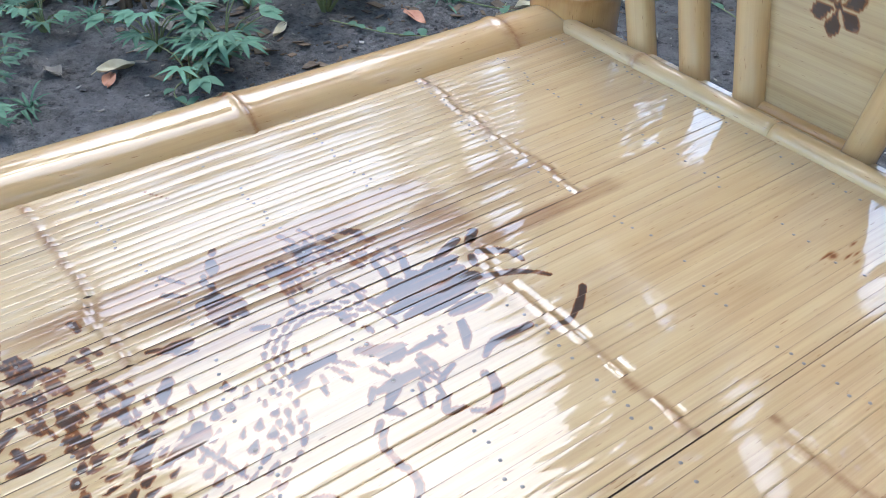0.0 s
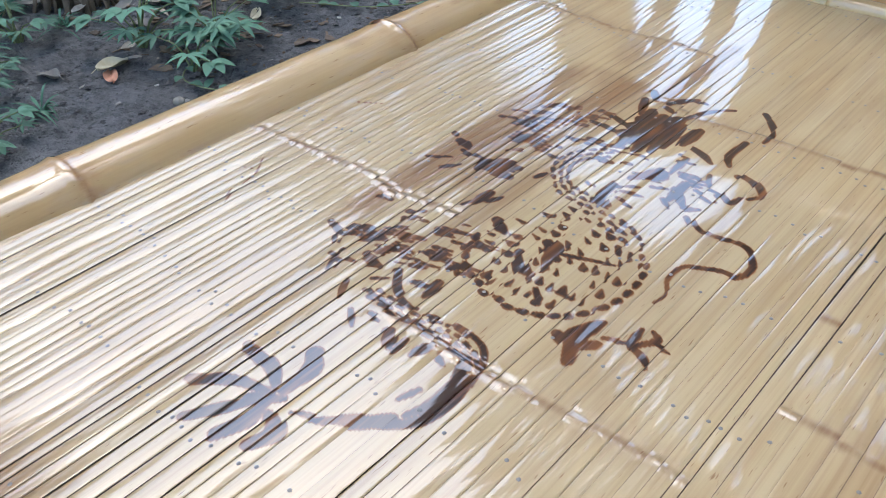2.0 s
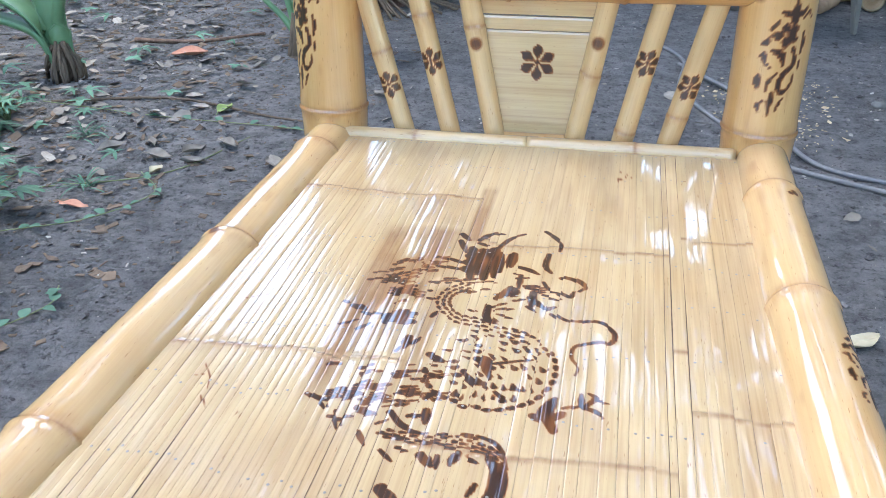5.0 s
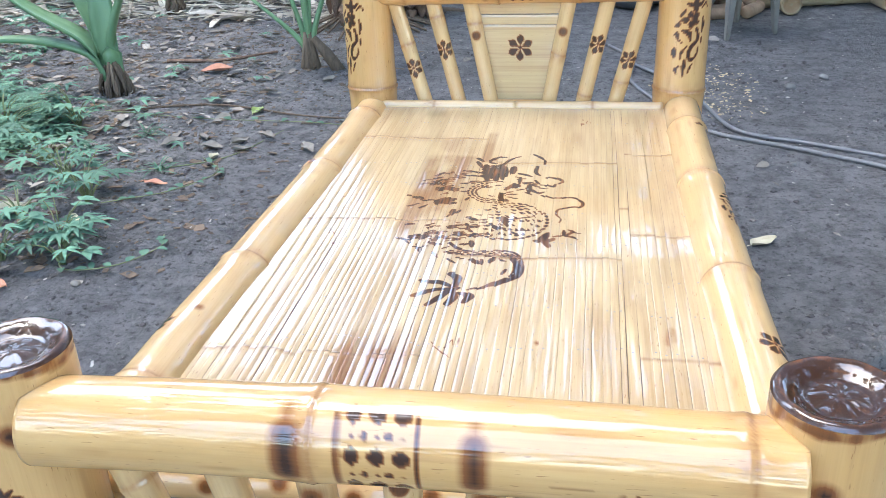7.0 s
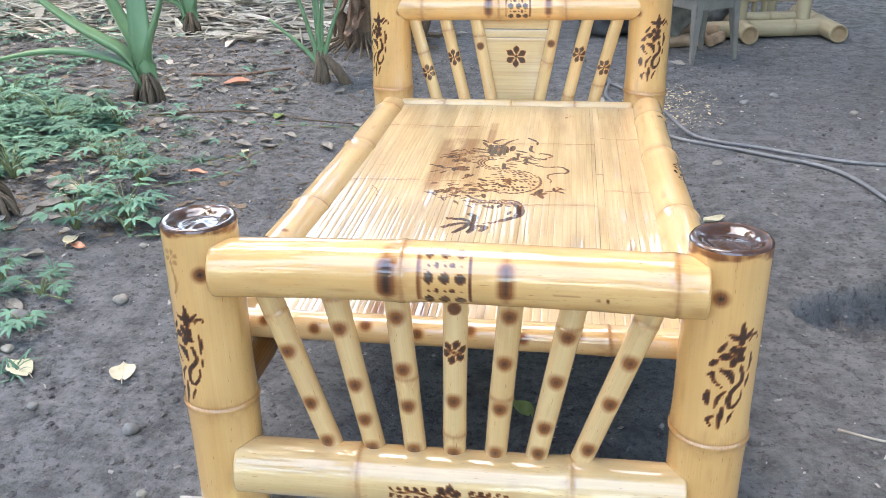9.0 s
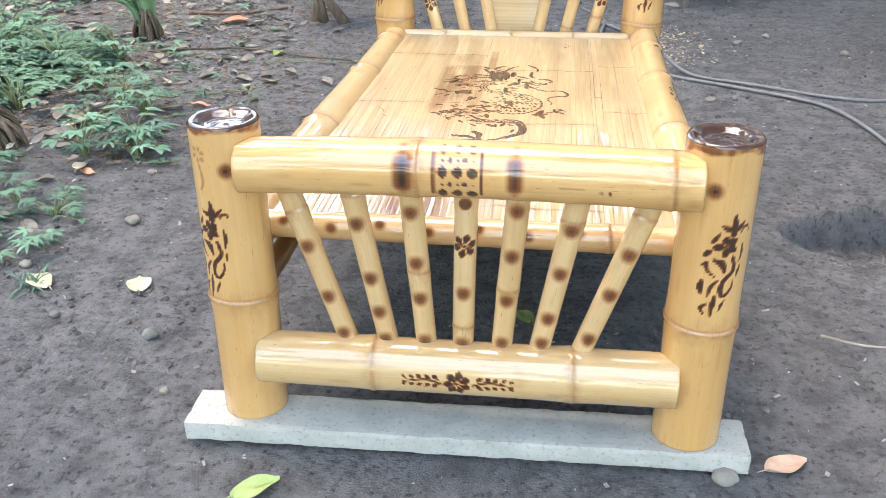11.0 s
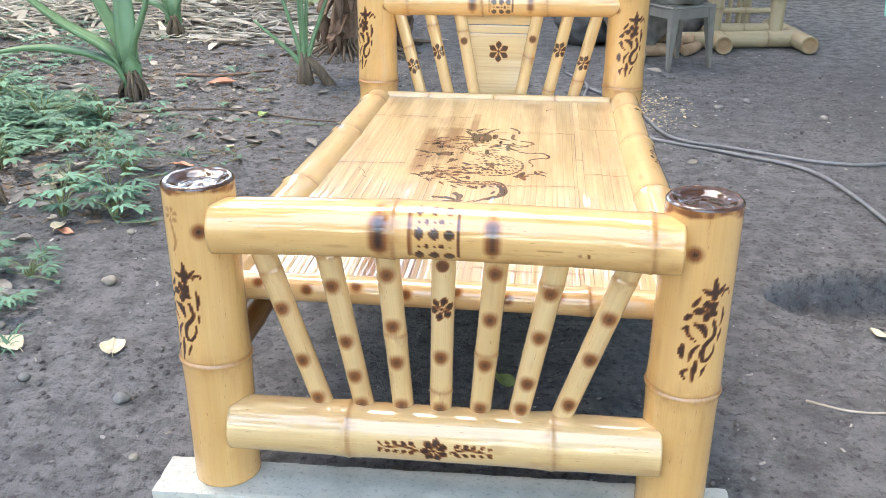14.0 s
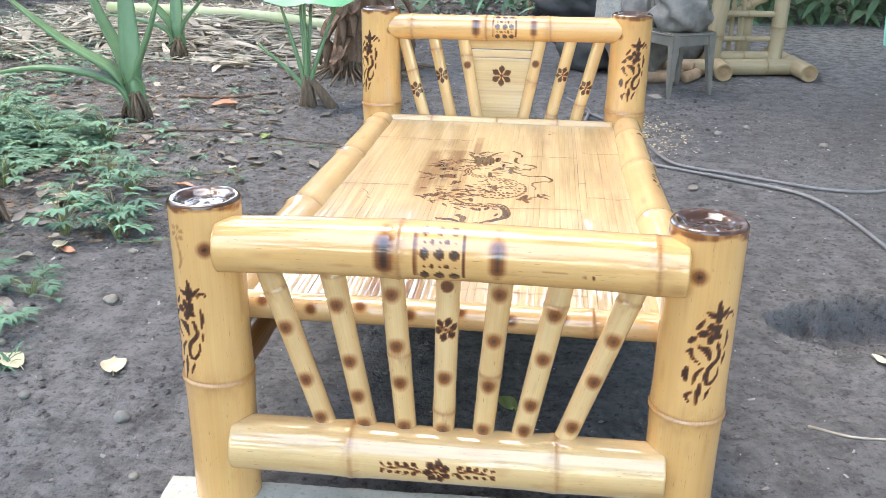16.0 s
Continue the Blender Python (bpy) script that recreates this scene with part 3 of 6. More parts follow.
# side rails
for i, e in enumerate((-1, 1)):
    mk = flower((-0.045, 0.030)[i], 0.52, 0.030, 6, 0.2)
    if i == 0:
        for k in range(16):
            mk += dot(-0.050 + 0.005 * math.sin(k * 2.1), 0.86 + 0.024 * k, 0.008, 0.006, 1.0)
        mk += dot(0.012, 0.565, 0.008, 0.012, 0.5) + dot(-0.02, 1.285, 0.008, 0.008, 0.8) + dot(-0.052, 1.66, 0.006, 0.006, 0.8) + dot(-0.045, 1.68, 0.004, 0.005, 0.8)
    else:
        mk += scroll(0.058, 0.98, 0.19) + dot(0.030, 1.59, 0.007, 0.006, 0.8) + dot(0.020, 1.58, 0.005, 0.005, 0.8)
    culm("side_rail", ((-0.446, 0.458)[i], 0.0, (0.404, 0.424)[i]), ((-0.446, 0.458)[i], HY, (0.404, 0.420)[i]), (0.057, 0.051)[i], bed, nodes=((0.36, 0.785, 1.295, 1.72), (0.33, 0.775, 1.24, 1.62))[i], marks=mk, front=(0, 0, 1), seg=72, step=0.006,
         mouth0=FOOT[i], mouth1=HEAD[i], seed=41 + i, r1=(0.052, 0.050)[i], bow=(((0, 0.25, 0.5, 0.8, 1.3, 1.9), ((0.0, -0.032, -0.030, -0.018, -0.003, 0.006), (0.0, 0.002, 0.004, 0.0, -0.006, 0.0))[i])), label="long round side rail with burnt flowers", mat=M_CULM_PALE)
    # stretcher: strong tint holds its brown stain and the shade under the bed
    culm("stretcher", (e * 0.455, 0.0, 0.285), (e * 0.455, HY, 0.285), 0.031, bed, nodes=(0.3, 0.8, 1.3), front=(0, 0, 1), seg=28, step=0.03, mouth0=FOOT[i], mouth1=HEAD[i], tint=0.85, seed=51 + i,
         label="lower side stretcher stained brown, tinted darker for the shade under the bed")

# headboard
mk = ring_band(0.352, 0.010) + ring_band(0.556, 0.008, 0.9) + lattice(-0.010, 0.454, 0.040, 0.036)
culm("headboard_rail", (-0.45, HY - 0.02, 0.760), (0.45, HY - 0.02, 0.766), 0.0435, bed, nodes=(0.12, 0.385, 0.61), marks=mk, seg=72, step=0.006, mouth0=HEAD[0], mouth1=HEAD[1], seed=61,
     label="round headboard rail with burnt bands and a diamond lattice", bulge=0.05)
HS = [(-0.370, -0.278), (-0.258, -0.177), (-0.150, -0.082), (0.137, 0.074), (0.245, 0.172), (0.346, 0.264)]
HF = [0.145, 0.20, 0.24, 0.25, 0.215, 0.17]
for i, (xt, xb) in enumerate(HS):
    mk = flower(0, HF[i], 0.029, 6, 0.5 + i) if i not in (2, 3) else dot(0, HF[i], 0.011, 0.012, 0.8)
    culm("headboard_spindle", (xb, HY - 0.012, 0.395), (xt, HY - 0.012, 0.745), 0.0215, bed, nodes=((0.21,), (0.29,), (0.27,), (0.18,), (0.06,), (0.10,))[i], marks=mk, seg=40, step=0.005, seed=70 + i, tint=0.06, mat=M_CULM_PALE,
         label="slim headboard spindle with a burnt flower")
culm("headboard_bar", (-0.40, HY - 0.005, 0.385), (0.40, HY - 0.005, 0.385), 0.020, bed, nodes=(0.2, 0.55), seg=24, step=0.03, seed=81)
culm("panel_bar", (-0.078, HY - 0.010, 0.427), (0.070, HY - 0.010, 0.427), 0.0105, bed, seg=24, step=0.01, seed=82)


def board(name, z0, z1, y, parent, thick, marks=(), label=""):
    """A board of the fan-shaped panel between heights z0 and z1; grain along x."""
    def half(z):
        k = (z - 0.42) / 0.30
        return -0.066 - 0.066 * k, 0.064 + 0.056 * k
    nz, nx = max(3, int((z1 - z0) / 0.004)), 56
    V, U, W = [], [], []
    for i in range(nz + 1):
        z = z0 + (z1 - z0) * i / nz
        lo, hi = half(z)
        e = min(i, nz - i)
        for j in range(nx + 1):
            x = lo + (hi - lo) * j / nx
            V.append((z, y + (0.0015 if e == 0 else 0.0), x))
            U.append(x)
            W.append(z)
    F = [q[::-1] for q in grid_faces(nz + 1, nx + 1)]
    n = len(V)
    rim_idx = list(range(nx + 1)) + [i * (nx + 1) + nx for i in range(1, nz + 1)] + list(range(n - 2, n - nx - 2, -1)) + [i * (nx + 1) for i in range(nz - 1, 0, -1)]
    for k in rim_idx:
        V.append((V[k][0], y + thick, V[k][2]))
    c = len(rim_idx)
    F += [(rim_idx[k], rim_idx[(k + 1) % c], n + (k + 1) % c, n + k) for k in range(c)]
    F.append(tuple(range(n, n + c)))
    b = np.zeros(len(V))
    t = np.zeros(len(V))
    U, W = np.array(U), np.array(W)
    b[:n] = burn_at(list(marks), U, W)
    t[:n] = 0.35 * np.clip(vnoise(W * 260, U * 5, 5) - 0.55, 0, 1) * 2
    m = Matrix(((0, 0, 1, 0), (0, 1, 0, 0), (1, 0, 0, 0), (0, 0, 0, 1)))
    return mesh_ob(name, V, F, M_MAT, parent, label, False, np.stack([b, t, b * 0, b * 0 + 1], 1), m)


board("panel_board", 0.432, 0.654, HY - 0.006, bed, 0.010, flower(-0.004, 0.590, 0.038, 6, 0.5), "flat fan-shaped panel with a burnt flower")
board("panel_board", 0.657, 0.684, HY - 0.010, bed, 0.012)
board("panel_board", 0.687, 0.735, HY - 0.008, bed, 0.010)

# ---- the mat of split bamboo ----
MZ, Y0, Y1 = 0.429, 0.165, 1.872
SHEETS = [(-0.462, -0.066, (0.485, 1.012, 1.545)), (-0.066, 0.262, (0.31, 0.858, 1.372)), (0.262, 0.282, (1.10,)), (0.282, 0.424, (0.512, 0.976, 1.438))]


def line(w, *pts):
    """A tapering burnt stroke through points in millimetres, w its half width."""
    k = w * 0.00145
    return stroke([(x * 0.001, y * 0.001) for x, y in pts], k * 0.8, k, k * 0.5, 4 + 5 * (len(pts) - 1), 0.0018)


def dashes(w, half, n, *pts):
    """A band of short cross dashes along points in millimetres."""
    p = smooth_line([(x * 0.001, y * 0.001) for x, y in pts], n)
    d = np.gradient(p, axis=0)
    d /= np.linalg.norm(d, axis=1)[:, None]
    out = []
    for i in range(n):
        for e in (-1, 0, 1):
            if (i + e) % 2:
                continue
            c = p[i] + e * half * 0.0008 * np.array([-d[i, 1], d[i, 0]])
            q = d[i] * w * 0.0011
            out.append((c[0] - q[0], c[1] - q[1], c[0] + q[0], c[1] + q[1], w * 0.0011, w * 0.0006, 0.0018, 0.95))
    return out


def mat_ornament():
    """The burnt curling ornament: plain strokes, patches and dashes."""
    o = []
    # dark head with ragged mane
    o += line(7.3, (-51, 1347), (-39, 1252))
    o += line(7.3, (-33, 1345), (-20, 1251))
    o += line(7.3, (-17, 1349), (-6, 1258))
    o += line(5.3, (-4, 1336), (2, 1279))
    o += line(5.9, (15, 1336), (15, 1295))
    o += line(3.3, (-88, 1308), (-50, 1293))
    o += line(3.3, (-96, 1281), (-50, 1274))
    o += line(2.7, (-102, 1312), (-83, 1304))
    o += line(4.1, (-76, 1371), (-60, 1332))
    o += line(4.2, (-78, 1396), (-62, 1375))
    o += line(4.2, (-44, 1380), (-36, 1396), (-22, 1411))
    o += line(3.4, (-43, 1370), (-29, 1363))
    o += line(3.4, (-13, 1350), (-5, 1373), (7, 1396), (25, 1411))
    o += line(2.8, (-27, 1406), (-9, 1404))
    o += line(3.4, (60, 1430), (76, 1413), (91, 1390), (91, 1368))
    o += line(3.9, (73, 1350), (71, 1311), (82, 1290))
    # jaws and muzzle
    o += line(3.9, (30, 1299), (48, 1292), (62, 1282))
    o += line(3.2, (37, 1273), (37, 1233))
    o += line(2.5, (73, 1260), (84, 1239), (102, 1235))
    o += line(3.7, (101, 1280), (121, 1272), (136, 1253), (127, 1238))
    o += line(3.1, (101, 1231), (116, 1222), (120, 1237))
    o += line(4.9, (61, 1225), (62, 1184))
    o += line(4.9, (58, 1209), (79, 1187))
    o += line(3.6, (83, 1183), (99, 1194))
    o += line(2.5, (49, 1236), (70, 1235))
    o += line(2.4, (76, 1222), (104, 1213))
    o += line(2.4, (56, 1183), (70, 1172))
    # long whisker
    o += line(2.8, (95, 1173), (112, 1158), (131, 1154), (151, 1160), (170, 1155), (185, 1133), (180, 1110), (164, 1108), (145, 1100), (130, 1087), (129, 1061), (139, 1042), (136, 1024))
    # throat
    o += line(3.8, (-44, 1213), (-25, 1211))
    o += line(2.5, (-16, 1218), (-7, 1218))
    o += line(1.9, (-62, 1237), (-46, 1237))
    o += line(1.9, (-40, 1238), (-25, 1241))
    o += line(1.9, (-18, 1241), (3, 1244))
    o += line(5, (10, 1198), (25, 1228), (35, 1219), (17, 1203))
    o += line(5.4, (0, 1173), (2, 1142), (16, 1131))
    o += line(2.4, (6, 1172), (24, 1183))
    o += line(2.4, (12, 1163), (37, 1173))
    o += line(2.4, (15, 1150), (39, 1147))
    o += line(1.8, (-26, 1159), (-15, 1153))
    # patches on the stained side
    o += line(7.3, (-139, 1121), (-99, 1135))
    o += line(7.2, (-133, 1109), (-96, 1114))
    o += line(5, (-192, 1142), (-171, 1134))
    o += line(3.1, (-209, 1152), (-201, 1148))
    o += line(3.1, (-175, 1125), (-149, 1123))
    o += line(2.4, (-198, 1090), (-175, 1105))
    o += line(3, (-171, 1081), (-158, 1097))
    o += line(5.2, (-93, 1075), (-95, 1049))
    o += line(2.3, (-103, 1039), (-95, 1056))
    o += line(2.9, (-85, 1061), (-79, 1075))
    o += line(2.6, (-159, 1225), (-146, 1248), (-108, 1266))
    o += line(1.9, (-152, 1215), (-125, 1235))
    o += line(3.8, (-138, 1198), (-139, 1186))
    o += line(3.1, (-132, 1159), (-121, 1165))
    o += line(2.6, (-120, 1212), (-115, 1210))
    o += line(2.5, (-104, 1190), (-98, 1187))
    o += line(2.5, (-93, 1204), (-88, 1203))
    o += line(2.6, (-88, 1228), (-83, 1228))
    o += line(2.5, (-111, 1182), (-107, 1181))
    o += line(2.5, (-90, 1182), (-78, 1179))
    o += line(3, (-75, 1131), (-70, 1145))
    # patches inside the coil
    o += line(5, (-58, 1038), (-36, 1028))
    o += line(5, (7, 1040), (25, 1032))
    o += line(5.4, (16, 1029), (28, 998))
    o += line(4.8, (-7, 1005), (13, 985), (24, 983))
    o += line(3.3, (-56, 998), (-30, 993))
    o += line(3.7, (-42, 946), (-31, 962))
    o += line(2.6, (-11, 957), (1, 949))
    o += line(2.2, (25, 1031), (50, 1040), (80, 1051))
    o += line(2.6, (41, 972), (55, 958))
    o += line(2.1, (59, 981), (78, 983))
    o += line(2.8, (66, 1078), (74, 1068))
    # clawed foot on the stained side
    o += line(3.2, (-190, 927), (-171, 920), (-147, 926))
    o += line(2.1, (-170, 917), (-158, 903))
    o += line(2.6, (-151, 885), (-121, 886))
    o += line(2.1, (-146, 897), (-133, 868))
    o += line(3.2, (-142, 935), (-121, 931))
    o += line(5.2, (-122, 904), (-96, 903))
    o += line(2.2, (-136, 955), (-117, 965))
    o += line(3, (-106, 867), (-94, 846))
    o += line(2, (-89, 886), (-78, 894))
    # lower neck and foreleg
    o += line(3.5, (-79, 910), (-62, 889), (-44, 880), (-27, 878))
    o += line(2, (-15, 875), (4, 879))
    o += line(2, (10, 880), (29, 882))
    o += line(4.1, (-35, 923), (-32, 898))
    o += line(3.1, (-56, 905), (-37, 913))
    o += line(1.6, (-82, 947), (-66, 946))
    o += line(1.6, (-60, 951), (-43, 948))
    # belly of the lower bend
    o += line(2, (-83, 869), (-61, 866), (-35, 860))
    o += line(2.4, (-56, 846), (-41, 845))
    o += line(2.4, (-73, 838), (-56, 822))
    o += line(4.3, (-26, 841), (-12, 820))
    o += line(2.8, (-8, 838), (-6, 817))
    o += line(4.3, (14, 846), (11, 830))
    o += line(2.8, (26, 844), (40, 838))
    o += line(1.9, (-27, 863), (-2, 858), (21, 858))
    o += line(1.9, (29, 856), (53, 856))
    o += line(2.4, (33, 884), (53, 877), (67, 859), (75, 835))
    o += line(2.4, (17, 878), (34, 879))
    # tail
    o += line(5, (54, 847), (63, 826), (63, 798), (55, 774))
    o += line(4.5, (69, 840), (74, 809), (69, 781), (55, 761), (37, 746))
    o += line(5.7, (48, 764), (35, 748), (20, 736), (5, 725))
    o += line(2.6, (5, 725), (-7, 720), (-19, 716))
    o += line(2.7, (44, 803), (38, 783))
    # outer foot
    o += line(6.9, (112, 961), (108, 941), (119, 909))
    o += line(4.4, (94, 939), (106, 931))
    o += line(5.0, (120, 935), (128, 944))
    o += line(3.9, (111, 961), (117, 974))
    o += line(2.5, (126, 953), (147, 963))
    o += line(3.1, (149, 964), (148, 988))
    o += line(3.1, (155, 965), (165, 982), (157, 990))
    o += line(3.1, (152, 961), (166, 955), (176, 947))
    o += line(1.9, (169, 977), (182, 976))
    # spread tuft at the tail's tip
    o += line(7.4, (-56, 777), (-43, 763), (-41, 731))
    o += line(5.3, (-108, 746), (-73, 742), (-48, 726))
    o += line(5.2, (-114, 687), (-87, 710), (-52, 720))
    o += line(5.0, (-82, 660), (-65, 686), (-48, 714))
    o += line(6.2, (-48, 663), (-39, 689), (-42, 712))
    o += line(6.2, (-19, 672), (-13, 691), (-31, 706))
    o += line(5.2, (-59, 705), (-34, 725))
    # rows of little scales down the neck and along the lower bend
    o += dashes(3.0, 11, 32, (-39, 1231), (-64, 1198), (-63, 1163), (-33, 1134), (11, 1118), (66, 1099))
    o += dashes(3.0, 8, 22, (-77, 869), (-37, 866), (7, 864), (44, 863), (64, 846))
    # round coil: a rim of dashes, and rows of scale strokes inside
    for k in range(25):
        a = radians(-165 + 240 * k / 24)
        x, y = 0.026 + 0.086 * math.cos(a), 1.028 + 0.094 * math.sin(a)
        w = 0.0042 - 0.0016 * max(0.0, math.sin(a))
        o += stroke([(x - 0.0045 * math.sin(a), y + 0.0045 * math.cos(a)), (x + 0.002 * math.sin(a), y - 0.002 * math.cos(a))], w, w, w * 0.7, 3, 0.0018)
    for i in range(12):
        rad = 0.030 + 0.0125 * i
        for j in range(int(rad * 150)):
            a = radians(-50) + j / (rad * 150) * radians(205) + 0.4 * (i % 2) / (rad * 45)
            x, y = -0.040 + rad * math.cos(a), 0.962 + rad * math.sin(a)
            if ((x - 0.024) / 0.076) ** 2 + ((y - 1.032) / 0.082) ** 2 > 1 or vnoise(np.array([x * 90]), np.array([y * 90]), 12)[0] < 0.25:
                continue
            w = 0.0018 + 0.0018 * (0.5 + 0.5 * math.sin(3.1 * i + 1.7 * j))
            o += [(x + 0.0055 * math.sin(a), y - 0.0055 * math.cos(a), x - 0.004 * math.sin(a), y + 0.004 * math.cos(a), w * 1.5, w * 0.4, 0.0018, 0.95)]
    # faint scattered scales on the stained side
    q = rng_of(15)
    for cx, cy, sx, sy, n in ((-0.135, 1.250, 0.048, 0.045, 34), (-0.120, 0.955, 0.055, 0.045, 32), (-0.055, 0.975, 0.030, 0.040, 14), (-0.045, 1.275, 0.050, 0.045, 16), (0.045, 1.235, 0.035, 0.040, 12)):
        for _ in range(n):
            x, y, l = cx + sx * float(q.uniform(-1, 1)), cy + sy * float(q.uniform(-1, 1)), float(q.uniform(0.002, 0.011))
            k = float(q.uniform(0.0016, 0.0052))
            o.append((x - l, y - 0.3 * l, x + l, y + 0.3 * l, k, k * 0.6, 0.002, 0.9))
    # broad singed fills in the head and beside it
    for x, y, w, h in ((-27, 1300, 24, 40), (-125, 1190, 26, 14), (-150, 1222, 18, 10), (-112, 1125, 12, 16), (-150, 935, 16, 8), (-98, 936, 14, 8)):
        for k in range(3):
            o += line(h * 0.22, (x - w, y + (k - 1) * h * 0.55), (x, y + (k - 1) * h * 0.6 + 3), (x + w, y + (k - 1) * h * 0.5))
    # illegible scratched marks
    for p in (((-0.056, 0.535), (-0.03, 0.505), (-0.018, 0.490)), ((-0.030, 0.520), (-0.022, 0.545), (-0.018, 0.528)), ((-0.012, 0.548), (-0.012, 0.528)),
              ((-0.345, 0.965), (-0.325, 0.935), (-0.318, 0.915)), ((-0.352, 0.935), (-0.330, 0.945)), ((-0.32, 0.90), (-0.305, 0.875)), ((-0.36, 1.13), (-0.33, 1.15)),
              ((0.10, 0.545), (0.16, 0.560)), ((0.17, 1.66), (0.19, 1.70), (0.17, 1.72)), ((0.16, 1.67), (0.20, 1.69))):
        o += stroke(list(p), 0.0009, 0.0014, 0.0006, 8, 0.0016, 0.7)
    o += [(0.334, 0.572, 0.338, 0.612, 0.011, 0.006, 0.010, 0.36), (0.333, 0.590, 0.336, 0.600, 0.003, 0.003, 0.004, 0.5)]
    return o


def mat_stain(x, y):
    """Brown weathering of the split bamboo, 0..1."""
    n = fbm(x * 26, y * 9, 71)
    fine = fbm(x * 160, y * 7, 77, 3)
    g = 0.85 * np.clip((n - 0.26) * 3.0, 0, 1) * np.clip((x + 0.215) / 0.02, 0, 1) * np.clip((-0.035 - x) / 0.07, 0, 1) * np.clip((y - 0.86) / 0.12, 0, 1) * np.clip((1.43 - y) / 0.03, 0, 1)
    g = np.maximum(g, 0.8 * np.clip((-np.abs(x + 0.058) + 0.016) / 0.006, 0, 1) * np.clip((y - 1.36) / 0.02, 0, 1) * np.clip((1.60 - y) / 0.02, 0, 1) * np.clip(n * 2.2, 0, 1))
    g = np.maximum(g, 0.75 * np.clip((n - 0.28) * 3, 0, 1) * np.clip((-np.abs(x + 0.13) + 0.09) / 0.04, 0, 1) * np.clip((1.56 - y) / 0.02, 0, 1) * np.clip((y - 1.40) / 0.05, 0, 1) * 0.6)
    g = np.maximum(g, np.clip((n - 0.08) * 3, 0, 1) * np.clip((-np.abs(x + 0.145) + 0.095) / 0.05, 0, 1) * np.clip((0.60 - y) / 0.10, 0, 1) * np.clip((y - 0.12) / 0.1, 0, 1))
    g = np.maximum(g, 0.42 * np.clip((fbm(x * 14, y * 3.2, 91) - 0.52) * 5, 0, 1) * np.clip(fine * 1.8 - 0.3, 0, 1))
    g = np.maximum(g, 0.30 * np.clip((fbm(x * 9, y * 2.6, 97) - 0.48) * 5, 0, 1))
    return np.clip(g, 0, 1)


ORN = mat_ornament()


